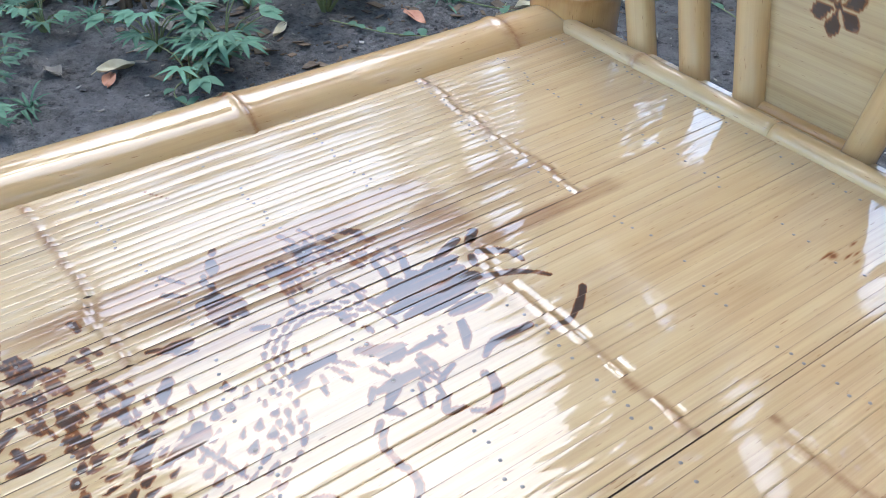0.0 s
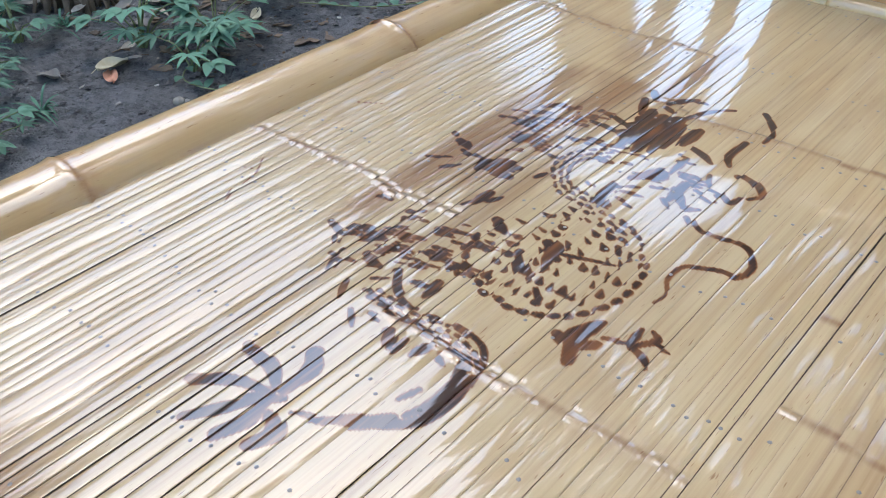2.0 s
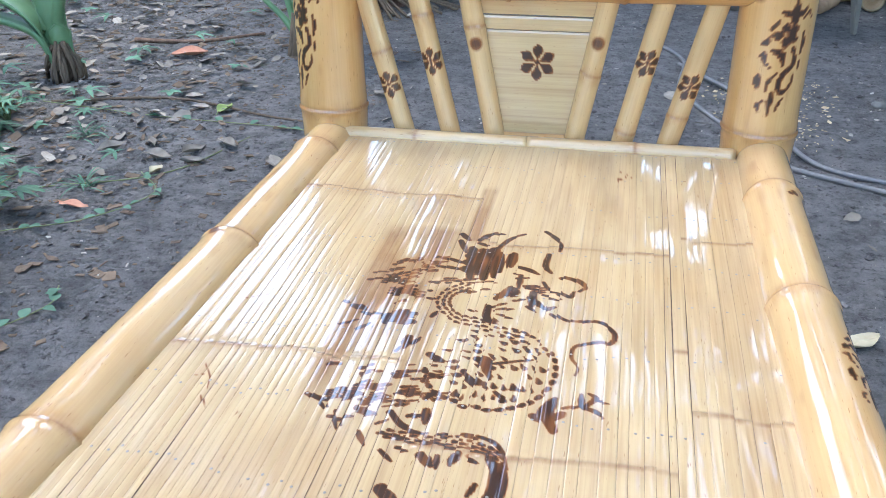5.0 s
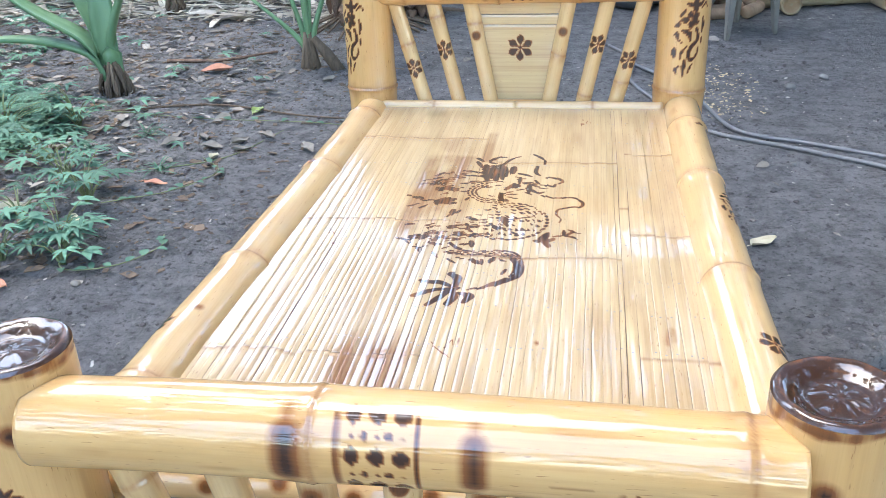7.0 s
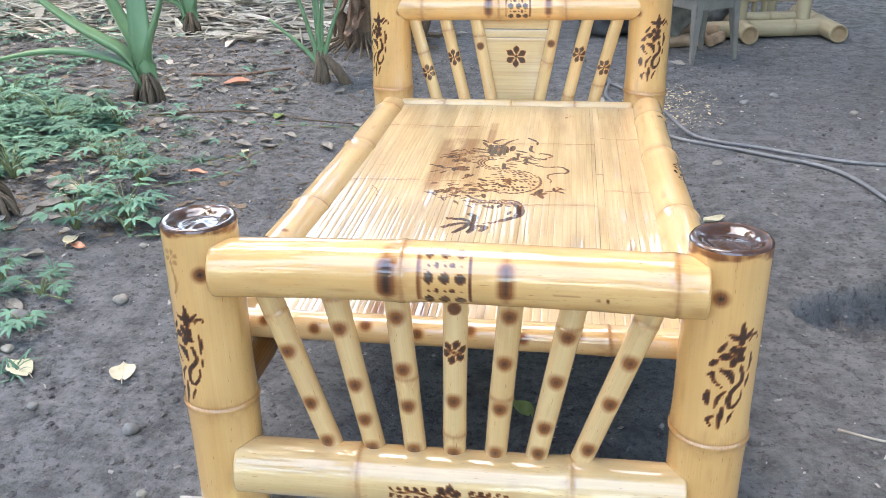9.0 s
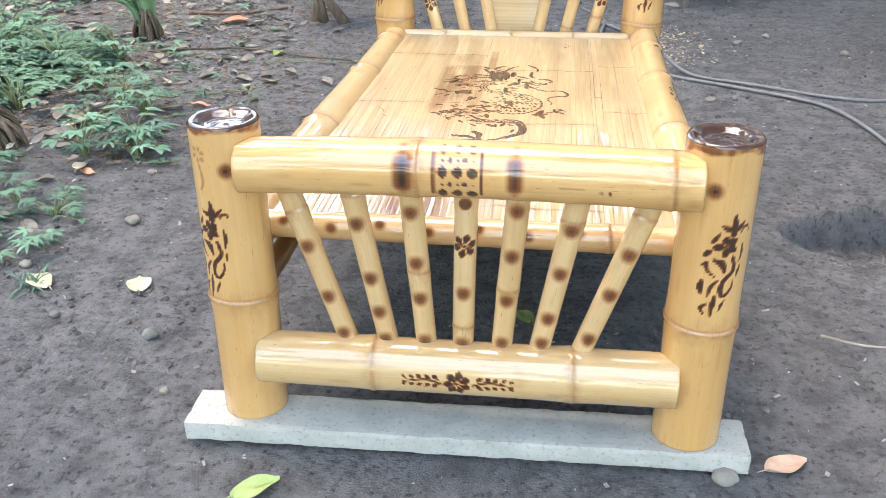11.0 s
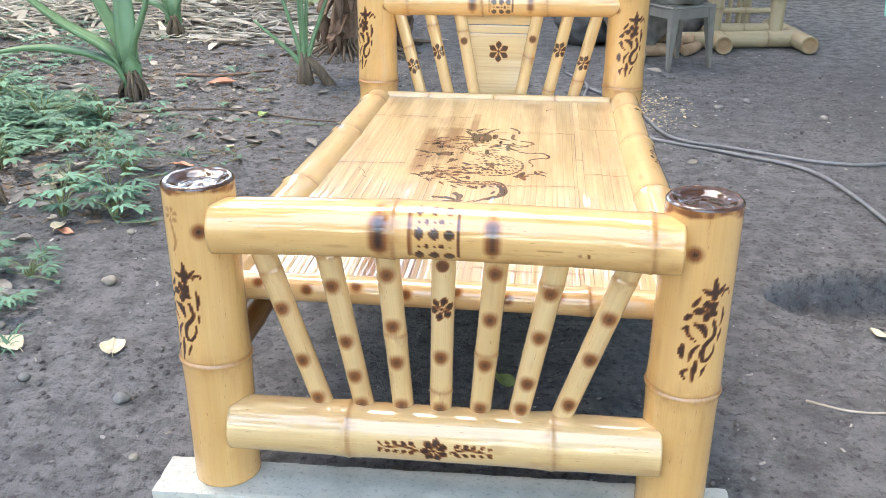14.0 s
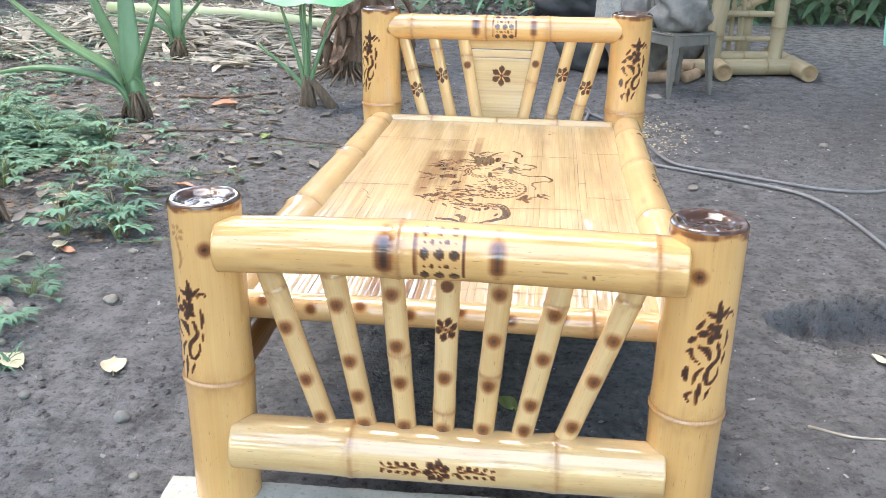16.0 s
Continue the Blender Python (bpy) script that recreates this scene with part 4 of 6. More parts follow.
def make_mat():
    mat = tagged(new("bamboo_mat"), "glossy split bamboo bed surface with a dark burnt curling ornament", "bed mat")
    mat.location = (0.006, 0, MZ)
    g = rng_of(5)
    nails = Soup()
    nail_rows = [0.22, 0.36, 0.53, 0.66, 0.775, 0.93, 1.075, 1.215, 1.345, 1.53, 1.68, 1.80]
    count = 0
    for si, (x0, x1, nodes) in enumerate(SHEETS):
        x = x0
        while x < x1 - 0.004:
            w = min(float(g.uniform(0.009, 0.016) if si == 0 else g.uniform(0.012, 0.021)), x1 - x)
            if x1 - (x + w) < 0.007:
                w = x1 - x
            cx = x + w / 2
            x += w
            # denser rows where the ornament lies
            rows = list(np.arange(Y0, Y1, 0.012)) + [Y1]
            if -0.225 < cx < 0.21:
                rows += list(np.arange(0.64, 1.47, 0.0022))
                if -0.07 < cx < 0.0:
                    rows += list(np.arange(0.48, 0.56, 0.003))
            if si == 0:
                rows += list(np.arange(0.86, 1.16, 0.004))
            jig = [q + 0.016 * (float(vnoise(np.array([cx * 22.0]), np.array([q * 9]), 61)[0]) - 0.5) + 0.0012 * float(g.normal()) for q in nodes]
            for q in jig:
                rows += [q + d for d in (-0.014, -0.009, -0.006, -0.004, -0.002, 0, 0.002, 0.004, 0.006, 0.009, 0.014)]
            y = np.array(sorted(r for r in set(np.round(rows, 4)) if Y0 <= r <= Y1))
            y = y[np.concatenate([[True], np.diff(y) > 0.0009])]
            half = w / 2 - (0.00004 if si == 0 else max(0.00004, float(g.uniform(-0.00015, 0.0003)))) - (0.0005 if x1 - x < 0.001 else 0.0)
            q = np.array([-1, -0.93, -0.72, -0.5, -0.25, 0.0, 0.25, 0.5, 0.72, 0.93, 1.0])
            Yg, Q = np.meshgrid(y, q, indexing='ij')
            Xg = cx + Q * half + 0.0006 * np.sin(Yg * 9 + si)
            # strips lie nearly flat towards the head, more crowned and tilted towards the foot
            open_up = np.clip(1.30 - 0.75 * Yg - 0.9 * Xg, 0.10, 1.0)
            amp = 0.0006 * (0.15 + 1.2 * vnoise(Yg * 2.4, Yg * 0 + cx * 90, 13)) * open_up
            tilt = (0.0009 * (vnoise(Yg * 1.5, Yg * 0 + cx * 300, 19) - 0.5) + 0.0005 * float(g.normal())) * open_up
            lift = 0.0010 * (vnoise(Yg * 1.8, Yg * 0 + cx * 130, 29) - 0.5) * open_up ** 1.5
            wave = 0.004 * (fbm(Xg * 6, Yg * 2.2, 37) - 0.47)
            z = amp * (1 - Q ** 2) + tilt * Q + lift + wave
            split = np.clip(vnoise(Yg * 2.2, Yg * 0 + cx * 210, 53) * 2.6 - 1.65 + 0.7 * open_up, 0, 1)
            z = np.where(np.abs(Q) > 0.95, z - 0.0007 * split, z)
            t = mat_stain(Xg, Yg)
            for nq in jig:
                up = float(g.uniform(0.0, 1.3))
                d = Yg - nq
                z = z + up * (0.0012 * np.exp(-(d / 0.004) ** 2) - 0.0008 * np.exp(-((d - 0.008) / 0.004) ** 2))
                t = np.maximum(t, (0.35 + 0.6 * vnoise(Xg * 60, Yg * 0 + nq * 9, 3)) * np.exp(-(d / 0.006) ** 2))
                t = np.maximum(t, 0.45 * vnoise(Xg * 14, Yg * 0 + nq * 5, 4) * np.exp(-(d / 0.022) ** 2))
            near = [p for p in ORN if min(p[0], p[2]) - 0.03 < cx + half and max(p[0], p[2]) + 0.03 > cx - half]
            jag = 0.0012 * float(g.normal())
            b = burn_at(near, Xg.ravel() + jag, Yg.ravel() + jag * 2).reshape(Xg.shape) * np.clip(0.60 + 0.70 * vnoise(Xg * 260, Yg * 26, 7) + 0.10 * float(g.normal()), 0.3, 1.0)
            V = np.stack([Xg - cx, -z, Yg], 2).reshape(-1, 3)
            col = np.stack([b.ravel(), t.ravel(), t.ravel() * 0, t.ravel() * 0 + 1], 1)
            m = Matrix(((1, 0, 0, cx), (0, 0, 1, 0), (0, -1, 0, 0), (0, 0, 0, 1)))
            s = mesh_ob("strip", V, [f[::-1] for f in grid_faces(len(y), len(q))], M_MAT, None, "", True, col, m)
            s.parent = mat
            count += 1
            for ny in nail_rows:
                if g.random() < 0.62:
                    yy = ny + 0.010 * math.sin(cx * 14 + ny * 9) + 0.004 * float(g.normal())
                    k = int(np.argmin(abs(y - yy)))
                    r = 0.0021
                    p = np.array([cx + float(g.normal()) * 0.001, yy, z[k, 5] + 0.0003])
                    ring = [p + r * np.array([math.cos(a), math.sin(a), 0]) for a in np.arange(6) * math.pi / 3]
                    nails.add(ring + [p + np.array([0, 0, 0.0010])], [(j, (j + 1) % 6, 6) for j in range(6)])
    tagged(nails.ob("nail_head", M_NAIL, mat, "tiny nail heads in rows"), kind="stuff")
    # added sheet under the strips; its dark colour stands for shade in their gaps
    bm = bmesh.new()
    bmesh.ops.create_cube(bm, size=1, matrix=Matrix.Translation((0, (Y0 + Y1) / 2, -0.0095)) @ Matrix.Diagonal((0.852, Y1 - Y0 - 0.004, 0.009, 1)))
    part("backing", bm, M_BARK, mat, "sheet added under the strips, dark for the shade in their gaps")
    return mat


make_mat()
# half culm along the head edge of the mat, a little narrower strip along the seam
culm("edge_strip", (-0.415, 1.832, 0.428), (-0.015, 1.832, 0.428), 0.017, bed, nodes=(0.16,), front=(0, 0, 1), seg=32, step=0.01, seed=91, mat=M_CULM_PALE, label="half-round strip along the mat's head edge")
culm("edge_strip", (-0.014, 1.832, 0.428), (0.405, 1.832, 0.428), 0.0175, bed, nodes=(0.22,), front=(0, 0, 1), seg=32, step=0.01, seed=92, mat=M_CULM_PALE, label="half-round strip along the mat's head edge")


# ---- the slab under the foot posts ----
def make_slab():
    bm = bmesh.new()
    nx, ny, nz = 90, 12, 4
    g = bmesh.ops.create_cube(bm, size=1)
    bmesh.ops.subdivide_edges(bm, edges=[e for e in bm.edges if abs(e.verts[0].co.x - e.verts[1].co.x) > 0.5], cuts=nx)
    bmesh.ops.subdivide_edges(bm, edges=[e for e in bm.edges if abs(e.verts[0].co.y - e.verts[1].co.y) > 0.5], cuts=ny)
    bmesh.ops.subdivide_edges(bm, edges=[e for e in bm.edges if abs(e.verts[0].co.z - e.verts[1].co.z) > 0.5], cuts=nz)
    for v in bm.verts:
        p = Vector((v.co.x * 1.158, v.co.y * 0.118, v.co.z * 0.044))
        edge = sum(abs(abs(c) - 0.5) < 1e-4 for c in v.co)
        q = noise.noise(p * 28) * 0.0016 + noise.noise(p * 90) * 0.0008
        if edge >= 2:
            p *= 1 - 0.004 - 0.012 * max(0, noise.noise(p * 40))
            p.z *= 0.955
            p.y *= 0.985
        v.co = p + Vector((q, q, q * 0.5 if p.z > 0 and edge < 2 else q))
    me = bpy.data.meshes.new("concrete_slab")
    bm.to_mesh(me)
    bm.free()
    me.materials.append(M_CONC)
    ob = new("concrete_slab", me)
    ob.matrix_world = pose(-0.006, 0.059, 0.0275, 0, 0, 1.1)
    return tagged(ob, "long pale grey weathered concrete slab lying on the soil", "concrete slab")


make_slab()


# ---- unseen trees added round the yard, above the view: they block sky light, shade it and show in the varnish ----
def make_shade_grove():
    g = rng_of(77)
    soup = Soup()
    for n in range(14000):
        az, el = float(g.uniform(0, 2 * math.pi)), math.asin(float(g.uniform(0.0, 1.0)))
        if n >= 9000:
            # thick undergrowth added beyond the head end, to darken reflections in the mat
            az, el = float(g.uniform(0.1, math.pi - 0.1)), float(g.uniform(0.0, 0.36))
        d = np.array([math.cos(el) * math.cos(az), math.cos(el) * math.sin(az), math.sin(el)])
        # openings left between the crowns to place highlights: over the planted side, and wide behind the foot end
        w = 0.16 * float(vnoise(np.array([az * 5]), np.array([el * 6]), 7)[0])
        gaps = (((-0.60, 0.33, 0.73), 0.17), ((-0.02, -0.68, 0.73), 0.29), ((-0.05, 0.10, 0.99), 0.18), ((-0.36, 0.82, 0.45), 0.075))
        if any(math.acos(max(-1, min(1, float(d @ np.array(q))))) < r + w for q, r in gaps):
            continue
        # the side behind the foot end is thinned to let more light onto the bed
        if d[1] < -0.35 and el < 0.75 and g.random() < 0.5:
            continue
        c = np.array([0, 1.0, 0.0]) + d * (13.0 - 2.5 * min(1.0, max(0.0, (el - 0.2) / 0.5))) * float(g.uniform(0.92, 1.08))
        x = g.normal(size=3)
        x /= np.linalg.norm(x)
        y = np.cross(x, d + 0.5 * g.normal(size=3))
        y /= np.linalg.norm(y)
        l, k = float(g.uniform(0.35, 0.6)), float(g.uniform(0.2, 0.34))
        soup.add([c - l * x, c - 0.2 * l * x + k * y, c + l * x, c - 0.2 * l * x - k * y], [(0, 1, 2, 3)])
    return tagged(soup.ob("grove_backdrop", M_CROWN), "unseen dark green tree crowns added round the yard to block and shape sky light", "trees", kind="structure")


make_shade_grove()


# ---- leaves and plants ----
def blade(base, way, up, length, width, droop=0.3, rows=5, fold=0.25):
    """A folded leaf blade as a small grid."""
    base, way, up = np.asarray(base, float), np.asarray(way, float), np.asarray(up, float)
    way = way / np.linalg.norm(way)
    side = np.cross(way, up)
    side /= np.linalg.norm(side) + 1e-9
    up = np.cross(side, way)
    v = []
    for i in range(rows):
        t = i / (rows - 1)
        w = width * 0.5 * (math.sin(math.pi * min(1, 0.06 + 0.94 * t) ** 0.8) + 0.03)
        c = base + way * length * t - np.array([0, 0, 1]) * droop * length * t * t
        v += [c - side * w + up * w * fold, c, c + side * w + up * w * fold]
    return np.array(v), grid_faces(rows, 3)


def palmate(soup, tip, way, size, g, n=6):
    way = np.asarray(way, float)
    way = way / np.linalg.norm(way)
    side = np.cross(way, (0, 0, 1))
    side /= np.linalg.norm(side) + 1e-9
    for k in range(n):
        a = radians(-105 + 210 * k / (n - 1)) + 0.12 * float(g.normal())
        d = way * math.cos(a) + side * math.sin(a) + np.array([0, 0, 0.18])
        soup.add(*blade(tip, d, (0, 0, 1), size * (0.75 + 0.35 * math.cos(a * 0.8)) * float(g.uniform(0.85, 1.1)), size * 0.20, 0.35, 5))


def leaf_part(soup, mat, parent):
    """One leaf, its leaflets joined at the stalk."""
    bm = bmesh.new()
    vs = [bm.verts.new(p) for p in np.concatenate(soup.v)]
    for f in soup.f:
        bm.faces.new([vs[k] for k in f])
    bmesh.ops.remove_doubles(bm, verts=bm.verts, dist=0.0035)
    return part("leaf", bm, mat, parent, smooth=True)


def weed(x, y, h, spread_r, leaves, seed, size=0.06, label="green weed with fingered leaves growing in the soil"):
    g = rng_of(seed)
    z = gz(x, y)
    plant = empty("weed_plant", label, "weed", "weeds beside the bed", (x, y, z))
    for k in range(leaves):
        a, r = float(g.uniform(0, 2 * math.pi)), spread_r * float(g.uniform(0.3, 1.0))
        tip = np.array([r * math.cos(a), r * math.sin(a), h * float(g.uniform(0.35, 1.0))])
        v, f = tube(smooth_line([(0, 0, -0.02), tip * np.array([0.35, 0.35, 0.7]), tip], 6), np.linspace(0.003, 0.0012, 6), 5)
        mesh_ob("stem", v, f, M_STEM, plant)
        lf = Soup()
        if g.random() < 0.75:
            palmate(lf, tip, (math.cos(a), math.sin(a), 0.05), size * float(g.uniform(0.8, 1.3)), g, int(g.integers(5, 8)))
        else:
            for q in range(3):
                b = a + (q - 1) * 0.8
                lf.add(*blade(tip, (math.cos(b), math.sin(b), 0.1), (0, 0, 1), size * 0.9, size * 0.5, 0.3))
        leaf_part(lf, M_LEAF, plant)
    return plant


for i, (x, y, h, r, n) in enumerate([(-1.46, 1.68, 0.15, 0.12, 15), (-1.60, 1.55, 0.15, 0.12, 14), (-1.40, 1.56, 0.09, 0.10, 7), (-1.56, 2.02, 0.17, 0.15, 16), (-1.75, 2.20, 0.16, 0.16, 15),
                                     (-1.95, 2.42, 0.18, 0.18, 15), (-2.15, 2.05, 0.16, 0.18, 14), (-2.30, 2.70, 0.22, 0.20, 16), (-2.05, 2.85, 0.20, 0.18, 13), (-2.55, 2.35, 0.22, 0.2, 14),
                                     (-1.86, 1.35, 0.11, 0.10, 9), (-1.62, 1.12, 0.08, 0.10, 8), (-2.0, 1.02, 0.12, 0.15, 11), (-1.55, 0.82, 0.07, 0.10, 8), (-1.78, 0.78, 0.10, 0.13, 10),
                                     (-2.75, 3.05, 0.25, 0.22, 14), (-1.45, 1.05, 0.07, 0.09, 8), (-1.52, 0.70, 0.07, 0.10, 9), (-1.68, 0.90, 0.10, 0.12, 10), (-1.38, 0.83, 0.06, 0.08, 7), (-1.78, 1.18, 0.10, 0.12, 9), (-1.72, 1.86, 0.12, 0.12, 9)]):
    weed(x, y, h, r, int(n * 1.35), 100 + i, 0.064 if i < 10 else 0.046)


def ground_cover():
    """Low weeds that nobody could count, thick towards the back."""
    g = rng_of(9)
    s = Soup()
    for n in range(7000):
        x, y = float(g.uniform(-6.5, -1.35)), float(g.uniform(0.3, 7.5))
        if n > 3200:
            x, y = min(-1.40, -2.35 + 0.62 * float(g.normal())), 2.3 + 0.75 * float(g.normal())
        if x > -1.55 - 0.42 * max(0, y - 1.2) + 0.25 * math.sin(3 * y) and g.random() < 0.97:
            continue
        dense = float(vnoise(np.array([x * 1.6]), np.array([y * 1.6]), 5)[0])
        if dense < 0.36:
            continue
        z = gz(x, y) + float(g.uniform(0.01, 0.14)) * dense
        a = float(g.uniform(0, 2 * math.pi))
        if g.random() < 0.6:
            palmate(s, (x, y, z), (math.cos(a), math.sin(a), 0.1), float(g.uniform(0.045, 0.095)), g, 5)
        else:
            for q in range(4):
                b = a + q * 1.6
                s.add(*blade((x, y, z), (math.cos(b), math.sin(b), 0.3), (0, 0, 1), float(g.uniform(0.03, 0.07)), float(g.uniform(0.015, 0.035)), 0.3, 4))
    return tagged(s.ob("ground_cover", M_LEAF), "low green weeds spreading over the planted side of the yard", "weeds", kind="stuff")


ground_cover()


def grass_tuft(x, y, seed, size=0.13, n=22):
    g = rng_of(seed)
    s = Soup()
    z = gz(x, y)
    for _ in range(n):
        a, l = float(g.uniform(0, 2 * math.pi)), size * float(g.uniform(0.5, 1.1))
        s.add(*blade((x + 0.012 * float(g.normal()), y + 0.012 * float(g.normal()), z - 0.004), (math.cos(a), math.sin(a), float(g.uniform(0.4, 1.6))), (0, 0, 1), l, 0.006, 0.55, 6, 0.4))
    return tagged(s.ob("grass_tuft", M_LEAF), "small tuft of thin green grass blades in the soil", "grass", "grass tufts")


for i, (x, y) in enumerate([(-1.50, 1.20), (-1.60, 1.0), (-1.27, 0.60), (-1.86, 1.48), (-1.72, 0.62), (-1.95, 0.70), (-1.45, 2.35), (-1.68, 2.75)]):
    grass_tuft(x, y, 300 + i)


def creeper(ctrl, seed):
    g = rng_of(seed)
    p = smooth_line([(x, y, gz(x, y) + 0.012 + 0.012 * math.sin(9 * x)) for x, y in ctrl], 26)
    vine = empty("creeper", "thin trailing creeper with small green leaves on the soil", "creeper", "creepers", tuple(p[0]))
    v, f = tube(p - p[0], 0.0018, 5)
    mesh_ob("stem", v, f, M_STEM, vine)
    for q in p[2::2] - p[0]:
        a = float(g.uniform(0, 6.28))
        v, f = blade(q, (math.cos(a), math.sin(a), 0.4), (0, 0, 1), float(g.uniform(0.03, 0.055)), float(g.uniform(0.016, 0.03)), 0.3)
        mesh_ob("leaf", v, f, M_LEAF, vine)


creeper([(-1.46, 1.66), (-1.36, 1.50), (-1.20, 1.52), (-1.12, 1.66), (-1.14, 1.74)], 1)
creeper([(-1.95, 1.2), (-1.70, 1.04), (-1.50, 1.06), (-1.30, 0.98)], 2)
creeper([(-1.5, 2.0), (-1.28, 2.1), (-1.18, 2.3), (-1.30, 2.45)], 3)
creeper([(-2.0, 3.0), (-1.5, 3.0), (-1.0, 2.95), (-0.72, 2.86)], 4)


def strap_leaf(pts, width, n=18):
    """A thick channelled strap leaf along control points."""
    p = smooth_line(pts, n)
    tan = np.gradient(p, axis=0)
    tan /= np.linalg.norm(tan, axis=1)[:, None]
    v = []
    for i in range(n):
        t = i / (n - 1)
        w = width * (0.62 + 0.5 * math.sin(math.pi * min(1, t * 0.9 + 0.12))) * (1 - t ** 4 * 0.93) * 0.5
        side = np.cross(tan[i], (0, 0, 1))
        if np.linalg.norm(side) < 0.15:
            side = np.array([1.0, 0.2, 0])
        side /= np.linalg.norm(side)
        up = np.cross(side, tan[i])
        th = width * 0.10 * (1 - t) + 0.004
        for q, h in ((-1, 0.42), (-0.55, 0.10), (0, 0.0), (0.55, 0.10), (1, 0.42)):
            v.append(p[i] + side * q * w + up * h * w)
        for q, h in ((0.55, 0.02), (0, -0.1), (-0.55, 0.02)):
            v.append(p[i] + side * q * w + up * (h * w - th))
    f = grid_faces(n, 8, True) + [tuple(range(8))[::-1], tuple(range((n - 1) * 8, n * 8))]
    return np.array(v), f


def strap_plant(x, y, leaves, seed, base=0.06, width=0.085, label="tall green strap-leaved plant with a dead fibrous base"):
    g = rng_of(seed)
    z = gz(x, y)
    plant = empty("strap_plant", label, "plant", "strap-leaved plants", (x, y, z))
    for az, reach, height, tipz in leaves:
        a = radians(az)
        c, d = math.cos(a), math.sin(a)
        pts = [(0.02 * c, 0.02 * d, 0.05), (0.12 * reach * c, 0.12 * reach * d, 0.14 + 0.25 * height), (0.5 * reach * c, 0.5 * reach * d, height), (reach * c, reach * d, tipz)]
        mesh_ob("leaf", *strap_leaf(pts, width * float(g.uniform(0.85, 1.1))), M_STRAP, plant)
    s = Soup()
    for k in range(46):
        a, r = float(g.uniform(0, 6.28)), base * float(g.uniform(0.75, 1.15))
        top = np.array([0.55 * r * math.cos(a), 0.55 * r * math.sin(a), float(g.uniform(0.08, 0.17))])
        out = np.array([r * 1.5 * math.cos(a), r * 1.5 * math.sin(a), -0.015])
        s.add(*tube(smooth_line([top, (top + out) / 2 + np.array([0.02 * math.cos(a), 0.02 * math.sin(a), 0.01]), out], 6), np.linspace(0.013, 0.007, 6) * float(g.uniform(0.5, 1.3)), 6, 0.6))
    s.add(*tube([(0, 0, -0.03), (0, 0, 0.06), (0, 0, 0.13)], [base * 1.1, base * 0.95, base * 0.55], 12))
    s.ob("fibre_base", M_FIBRE, plant, "dark dead fibrous base")
    return plant


strap_plant(-2.13, 3.36, [(200, 0.95, 0.30, 0.24), (182, 0.80, 0.44, 0.78), (150, 0.50, 0.55, 1.0), (110, 0.18, 0.62, 1.15), (15, 0.26, 0.52, 0.92)], 1, 0.052, 0.098)
strap_plant(-2.62, 5.20, [(160, 0.55, 0.45, 0.75), (100, 0.22, 0.6, 1.0), (70, 0.25, 0.6, 1.0), (20, 0.4, 0.45, 0.8), (190, 0.6, 0.30, 0.35)], 2, 0.036, 0.085)
strap_plant(-2.03, 1.62, [(150, 0.30, 0.55, 1.0), (60, 0.16, 0.6, 1.1), (100, 0.2, 0.6, 1.1), (215, 0.4, 0.5, 0.9)], 3, 0.10, 0.10)
strap_plant(-3.9, 4.4, [(150, 0.5, 0.5, 0.8), (30, 0.5, 0.5, 0.8), (90, 0.2, 0.7, 1.1), (260, 0.4, 0.5, 0.7)], 4, 0.06, 0.08)


def taro(x, y):
    z = gz(x, y)
    plant = empty("taro_plant", "green taro with upright stalks and a broad pale green leaf", "plant", "", (x, y, z))
    g = rng_of(21)
    for az, reach, h, lean in ((170, 0.16, 0.62, 0.02), (120, 0.10, 0.66, 0.0), (70, 0.08, 0.64, 0.0), (25, 0.22, 0.66, 0.05), (175, 0.30, 0.36, 0.0), (100, 0.02, 0.70, 0)):
        a = radians(az)
        p = smooth_line([(0, 0, 0.08), (reach * 0.30 * math.cos(a), reach * 0.3 * math.sin(a), 0.3 * h + 0.08), (reach * math.cos(a), reach * math.sin(a), h)], 12)
        v, f = tube(p, np.linspace(0.020, 0.008, 12), 8)
        mesh_ob("stalk", v, f, M_STRAP, plant)
    # broad heart-shaped leaf with a wavy rim
    V, rows, cols = [], 9, 22
    for i in range(rows):
        for j in range(cols):
            t, a = i / (rows - 1), -math.pi + 2 * math.pi * j / (cols - 1)
            r = 0.27 * t * (1 - 0.30 * max(0, math.cos(a)) ** 8 + 0.12 * max(0, -math.cos(a)))
            V.append((0.02 + r * math.sin(a), 0.02 - r * math.cos(a) * 0.9, 0.685 - 0.07 * t * t + 0.012 * t * math.sin(5 * a)))
    mesh_ob("leaf", V, grid_faces(rows, cols), M_TARO, plant, "broad pale green heart-shaped leaf")
    s = Soup()
    for k in range(14):
        a = k * 0.45
        s.add(*tube([(0.012 * math.cos(a), 0.012 * math.sin(a), 0.17 + 0.02 * math.sin(k)), (0.032 * math.cos(a), 0.032 * math.sin(a), 0.05), (0.052 * math.cos(a), 0.052 * math.sin(a), -0.02)], [0.010, 0.014, 0.010], 6))
    s.add(*tube([(0.03, -0.01, 0.16), (0.10, -0.02, 0.08), (0.17, -0.03, -0.02)], [0.018, 0.030, 0.034], 10))
    s.ob("corm", M_FIBRE, plant, "brown dead stalk bases")


taro(-1.27, 3.86)


